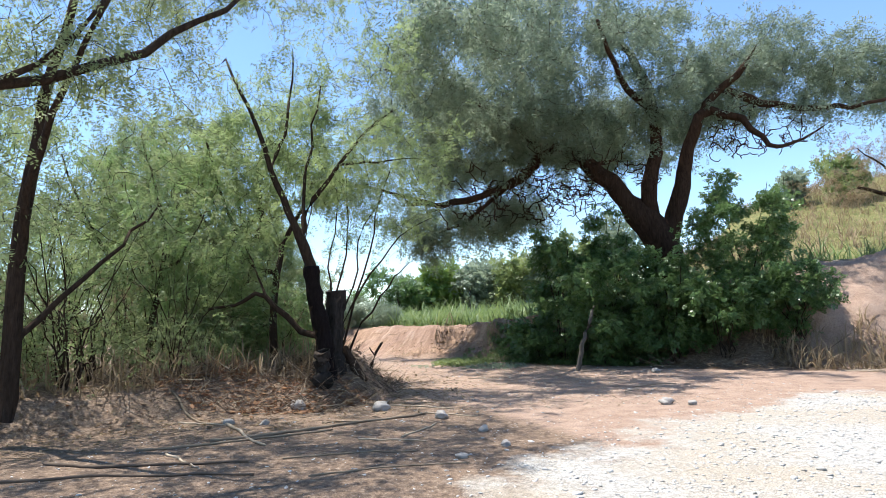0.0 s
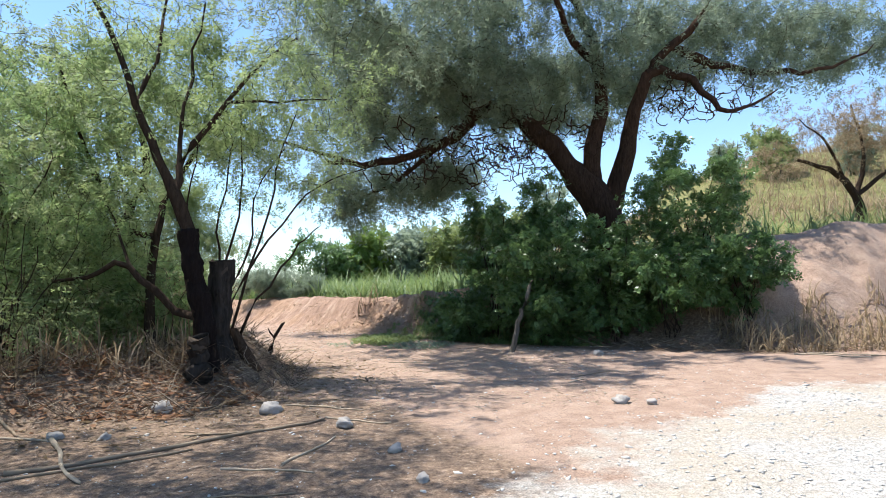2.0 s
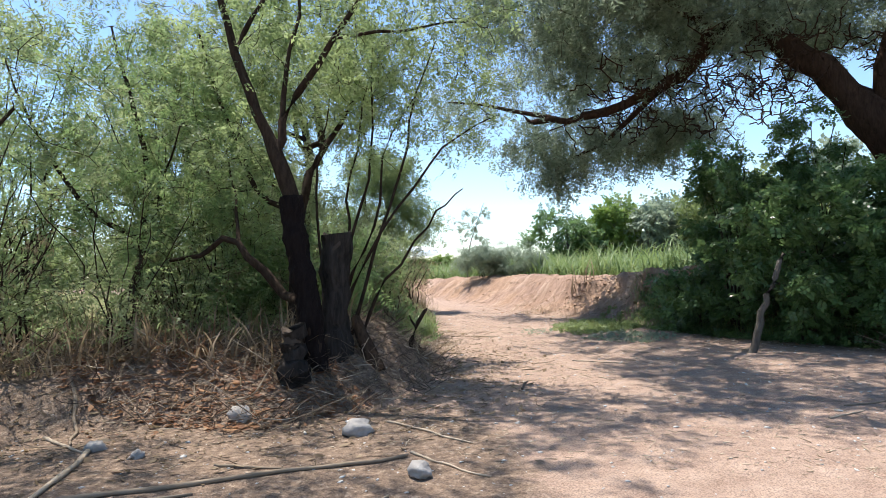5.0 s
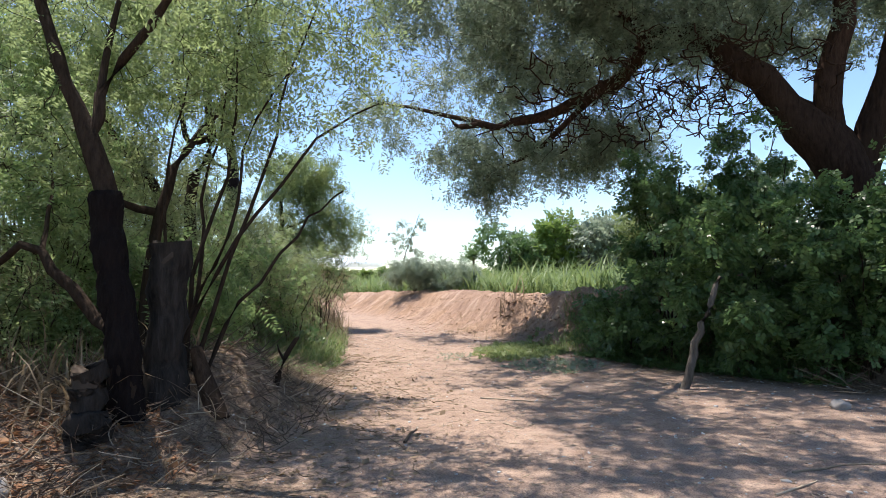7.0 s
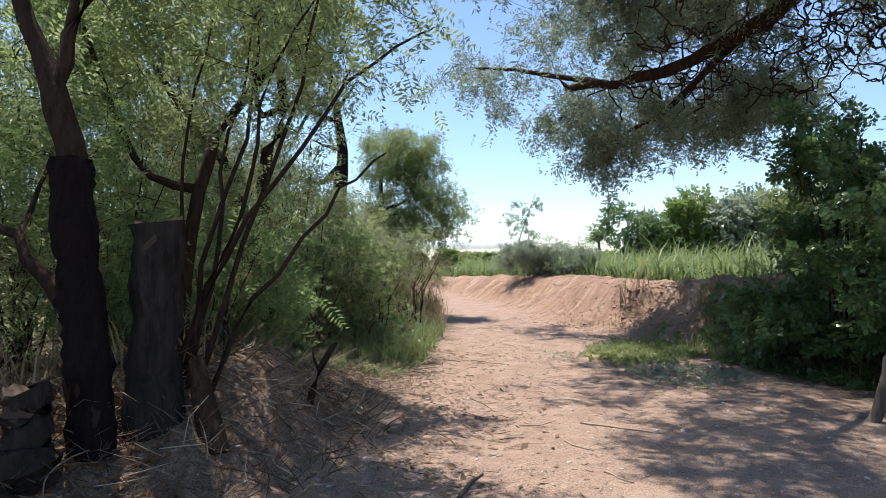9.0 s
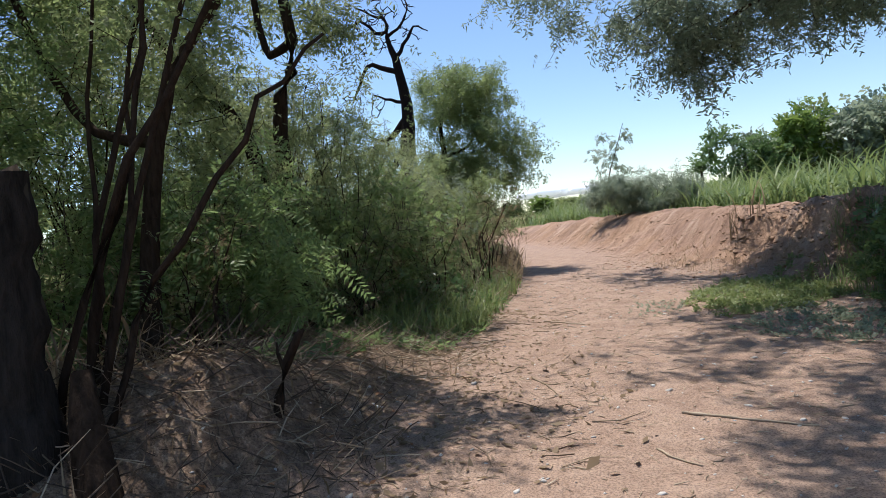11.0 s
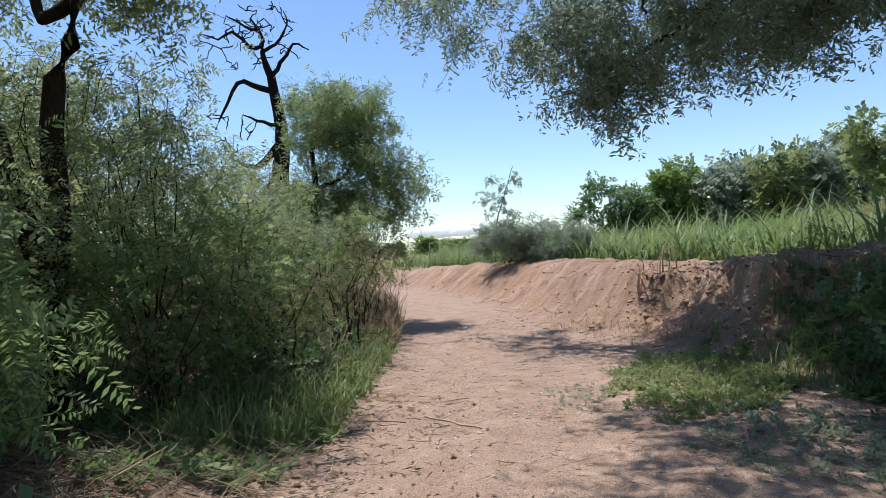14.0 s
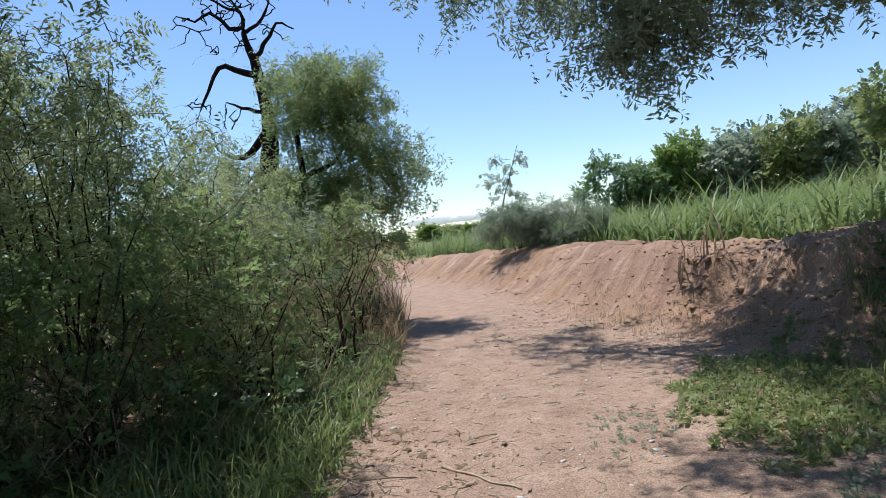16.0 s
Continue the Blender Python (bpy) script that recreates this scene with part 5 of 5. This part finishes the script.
LB, PB, DB2 = "long bare crooked branch lying on the litter", "pale peeled branch lying on the litter", "thin dark branch lying in the shade"
BRANCHES = [((-2.7, 7.35), (-0.32, 8.98), 0.03, LB, M_TWIG), ((-3.0, 8.75), (-1.95, 7.0), 0.032, PB, M_STICK), ((-0.5, 7.2), (-0.12, 8.12), 0.018, PB, M_STICK), ((-0.98, 7.18), (-0.22, 6.95), 0.016, PB, M_STICK),
            ((-1.62, 8.42), (-1.05, 8.44), 0.018, LB, M_TWIG), ((-0.85, 9.9), (0.1, 9.33), 0.016, PB, M_STICK), ((-0.29, 9.02), (0.42, 8.6), 0.015, PB, M_STICK), ((-3.96, 6.35), (-1.9, 6.2), 0.026, DB2, M_DARKTWIG),
            ((-3.32, 6.91), (-1.4, 7.9), 0.022, DB2, M_TWIG), ((-3.93, 5.71), (-1.7, 5.7), 0.022, DB2, M_DARKTWIG), ((-4.0, 9.4), (-3.2, 8.6), 0.026, LB, M_TWIG), ((-3.65, 8.79), (-2.9, 8.48), 0.022, PB, M_STICK),
            ((-2.9, 6.7), (-2.3, 6.0), 0.02, PB, M_STICK), ((-1.6, 6.3), (-0.3, 6.5), 0.014, DB2, M_TWIG), ((-1.2, 5.6), (0.2, 5.9), 0.013, DB2, M_TWIG),
            ((0.51, 13.86), (1.29, 13.87), 0.014, "straight pale cane stalk on the dirt track", M_STICK), ((0.94, 12.5), (1.16, 12.36), 0.011, "short pale cane stalk on the track", M_STICK), ((0.5, 13.19), (0.77, 13.03), 0.01, "thin cane stalk on the track", M_STICK),
            ((0.14, 11.6), (0.12, 12.14), 0.02, "dark broken stick on the track", M_DARKTWIG), ((3.0, 10.7), (3.4, 11.1), 0.014, "dry stick on the shaded ground", M_STICK), ((3.29, 11.31), (4.2, 11.65), 0.012, "thin branch on the shaded ground", M_TWIG),
            ((-1.88, 17.24), (-1.2, 16.88), 0.014, "pale cane stalk on the dirt track", M_STICK), ((-3.27, 14.43), (-2.6, 15.3), 0.016, "bleached branch at the verge", M_STICK), ((-2.9, 14.3), (-2.12, 14.94), 0.014, "bleached branch at the verge", M_STICK),
            ((-2.16, 15.79), (-1.94, 16.0), 0.016, "short broken stick by the verge", M_STICK), ((-2.5, 13.6), (-1.7, 14.3), 0.014, "bleached branch at the verge", M_STICK), ((-0.9, 14.6), (-0.5, 14.2), 0.012, "thin dry stick on the track", M_TWIG),
            ((8.0, 12.9), (8.9, 12.1), 0.022, "cut pale branch at the heap", M_STICK), ((8.3, 13.0), (9.2, 12.3), 0.02, "cut pale branch at the heap", M_STICK), ((9.0, 12.2), (11.5, 12.4), 0.016, "dry branch at the bank's foot", M_TWIG)]
for a, b, r, lab, mt in BRANCHES:
    branch(a, b, r * 0.75, lab, mt)
for i in range(11):
    x, y = -1.9 + rng.uniform(-0.9, 0.9), 9.9 + rng.uniform(-0.6, 0.9)
    a = rng.uniform(0, 6.28)
    ln = rng.uniform(0.35, 0.9)
    branch((x, y), (x + ln * math.cos(a), y + ln * math.sin(a)), rng.uniform(0.005, 0.01), "crooked dry root in the brushwood", M_TWIG, 0.22, rng.uniform(0.0, 0.35))
log_t = Tubes()
log_t.add([(0, 0, 0), (-0.12, 0.05, 0.2), (-0.24, 0.1, 0.42), (-0.34, 0.16, 0.62)], [0.1, 0.085, 0.07, 0.055], 12, 0.07)
log_ob = new("leaning_log", log_t.mesh("leaning_log", M_BARK))
log_ob.location = (-1.42, 11.1, ground_z(-1.42, 11.1) - 0.05)
tagged(log_ob, "short dark log leaning on the stump", "log")
field("dry_fern", -3.9, -3.1, 9.9, 10.7, 260, patch(-3.5, 10.3, 0.4, 0.35), 0.3, M_RUST, BLADE_ARCH, "rusty orange dry fern on the leaf heap", 0.7)
peg = Tubes()
peg_h = 0.87 - ground_z(-1.3, 12.15)
peg.add([(-0.14, 0, -0.1), (-0.08, 0.0, 0.35 * peg_h), (0.0, 0.02, 0.72 * peg_h), (0.1, 0.04, peg_h), (0.13, 0.05, peg_h + 0.03)], [0.03, 0.032, 0.03, 0.026, 0.01], 9, 0.1)
peg.add([(-0.02, 0.02, 0.62 * peg_h), (-0.1, 0.05, 0.8 * peg_h), (-0.13, 0.08, 0.9 * peg_h)], [0.016, 0.012, 0.006], 6, 0.05)
peg_ob = new("broken_stem", peg.mesh("broken_stem", M_BARK))
peg_ob.location = (-1.3, 12.15, ground_z(-1.3, 12.15))
tagged(peg_ob, "dark broken stem standing in the dry brush", "broken stem")


def cloud(at, width, high):
    """A low bank of fair-weather cloud near the horizon."""
    m, nt, b, _ = nodes_of("cloud_white")
    b.inputs["Base Color"].default_value = (0.9, 0.92, 0.95, 1)
    b.inputs["Roughness"].default_value = 1.0
    # weak bluish glow put in to brighten the cloud's shaded sides
    b.inputs["Emission Color"].default_value = (0.80, 0.88, 1.0, 1)
    b.inputs["Emission Strength"].default_value = 0.35
    bm = bmesh.new()
    for i in range(22):
        u = rng.uniform(-0.5, 0.5)
        s = high * rng.uniform(0.3, 0.6) * (1 - abs(u))
        bmesh.ops.create_icosphere(bm, subdivisions=3, radius=1.0, matrix=Matrix.Translation((u * width, rng.normal(0, 20), s * 0.5)) @ Matrix.Diagonal((s * 2.2, s * 1.5, s * 0.8, 1)))
    for q in bm.verts:
        q.co += Vector((0, 0, 1)) * 3.0 * noise.noise(q.co * 0.06) + q.normal * 3.0 * noise.noise(q.co * 0.12)
    me = bpy.data.meshes.new("cloud")
    bm.to_mesh(me)
    bm.free()
    me.materials.append(m)
    for f in me.polygons:
        f.use_smooth = True
    ob = new("backdrop", me)
    ob.location = at
    ob.rotation_euler = (0, 0, radians(20))
    tagged(ob, "low white cloud bank on the horizon", "cloud", kind="structure")


cloud((-760, 2000, 48), 260, 55)

pebbles("clods", 7000, -9, 5, 17, 36, lambda x, y: (foot_u(x, y) > -0.2) & (foot_u(x, y) < 2.8), 0.035, M_CLOD, "earth clods on the bare bank")
pebbles("clods", 900, -0.5, 4, 19, 24, lambda x, y: (foot_u(x, y) > 0.6) & (foot_u(x, y) < 2.2), 0.06, M_CLOD, "large broken clods under the bank's lip")
litter("straw", 500, -7, 3, 19, 32, lambda x, y: (foot_u(x, y) > 0.0) & (foot_u(x, y) < 2.4), 0.22, 0.006, M_TWIG, "dry stalks on the bank")
field("dry_grass", -2.2, 1.4, 21, 24.5, 3600, lambda x, y: (foot_u(x, y) > -0.1) & (foot_u(x, y) < 1.0 + 0.5 * wobble(x, y, 3)) & (wobble(x, y, 3.2, 2) > -0.1), 0.15, M_DRY, BLADE_ARCH, "ochre tufts at the bank's foot", 0.6)
field("dry_grass", -0.3, 0.4, 22.9, 23.3, 26, lambda x, y: x > -9, 0.75, M_BROWN, BLADE, "tall dry weed at the bank's foot", 0.2)


def weeds(name, count, x0, x1, y0, y1, ok, size, template, material, label):
    """Low leafy weeds: sprigs that lie close to the ground."""
    x, y = rng.uniform(x0, x1, count), rng.uniform(y0, y1, count)
    k = ok(x, y)
    x, y = x[k], y[k]
    n = len(x)
    d = np.stack([rng.normal(size=n), rng.normal(size=n), rng.uniform(0.2, 1.0, n)], -1)
    me = scatter(name, template, np.stack([x, y, height(x, y)], -1), turns(d, rng.uniform(-0.6, 0.6, n)), size * rng.uniform(0.6, 1.4, n), material)
    return tagged(new(name, me), label, "weeds", kind="stuff")


weeds("weeds", 9000, -0.9, 3.2, 16.5, 21.8, patch(0.6, 19.0, 0.9, 1.5), 0.075, BROAD, M_GRASS, "low pale green weeds beside the track")
weeds("weeds", 11000, 0.5, 5.5, 15.5, 21.5, lambda x, y: (foot_u(x, y) > -0.3) & (foot_u(x, y) < 1.6) & (x > 1.7 + 0.4 * wobble(x, y, 2.2)), 0.11, BROAD, M_BROAD, "dark leafy weeds on the shaded bank")
weeds("weeds", 700, 0.4, 2.4, 15.8, 18.0, patch(1.3, 17.0, 0.8, 0.9), 0.07, BROAD, M_FEATHER, "greyish leafy weeds at the track's edge")
weeds("weeds", 260, -1.2, -0.2, 17.2, 19.0, patch(-0.6, 18.1, 0.35, 0.7), 0.04, BROAD, M_FEATHER, "small grey-green weeds on the track")
weeds("weeds", 5200, -7, -2.4, 13, 24, lambda x, y: (verge_v(x, y) < 0.0) & (verge_v(x, y) > -1.5) & (wobble(x, y, 2.0) > -0.1) & ~bay(x, y), 0.17, BROAD, M_BROAD, "leafy green weeds at the foot of the thicket")


def undergrowth(name, count, x0, x1, y0, y1, ok, tall, size, template, material, label):
    """Leafy shoots that fill the foot of the thicket up to a height."""
    x, y = rng.uniform(x0, x1, count), rng.uniform(y0, y1, count)
    k = ok(x, y)
    x, y = x[k], y[k]
    n = len(x)
    top = tall * (0.6 + 0.4 * wobble(x, y, 1.7, 3)) * smooth(-verge_v(x, y) / 0.7)
    z = height(x, y) + top * rng.random(n)
    d = np.stack([rng.normal(size=n), rng.normal(size=n), rng.uniform(-0.2, 0.9, n)], -1)
    me = scatter(name, template, np.stack([x, y, z], -1), turns(d, rng.uniform(-0.8, 0.8, n)), size * rng.uniform(0.6, 1.4, n), material)
    return tagged(new(name, me), label, "undergrowth", kind="stuff")


in_foot = lambda x, y: ~bay(x, y) & (y > 14.6) & (verge_v(x, y) < -0.05) & (verge_v(x, y) > -1.7) & (wobble(x, y, 1.4, 1) > -0.45)
undergrowth("undergrowth", 6500, -8, -2.6, 13.2, 25, in_foot, 1.3, 0.15, FEATHER, M_FEATHER_Y, "light green leafy shoots in front of the thicket")
undergrowth("undergrowth", 4500, -8, -2.6, 13.2, 25, in_foot, 0.9, 0.16, BROAD, M_BROAD, "green broad-leaved shoots in front of the thicket")
undergrowth("undergrowth", 4500, -10, -3.2, 6, 13.2, lambda x, y: (verge_v(x, y) < -1.0) & (verge_v(x, y) > -4) & (wobble(x, y, 1.4, 1) > -0.3), 1.3, 0.15, FEATHER, M_FEATHER_Y, "light green shoots among the dry brush")
litter("brushwood", 1500, -5.5, -1.6, 12.6, 15.8, lambda x, y: (verge_v(x, y) < 0.3) & (verge_v(x, y) > -2.6), 0.17, 0.003, M_TWIG, "grey tangled twigs in front of the thicket", 0.6)
litter("brushwood", 500, -5.0, -1.4, 12.6, 16.0, lambda x, y: (verge_v(x, y) < 0.4) & (verge_v(x, y) > -2.2), 0.2, 0.0035, M_STICK, "bleached twigs in front of the thicket", 0.7)
litter("dead_stems", 2600, -8, -2.6, 13.2, 25, in_foot, 0.3, 0.003, M_STICK, "pale dead stems standing in the thicket's foot", 2.0)
field("grass", -4.2, -2.4, 15.4, 17.8, 2600, patch(-3.3, 16.6, 0.75, 0.95), 0.34, M_GRASS, BLADE_ARCH, "tall green grass at the thicket's edge", 0.5)
weeds("weeds", 900, -4.2, -2.2, 14.6, 17.2, patch(-3.2, 15.9, 0.85, 1.1), 0.12, BROAD, M_FROND, "fresh green weeds at the thicket's edge")
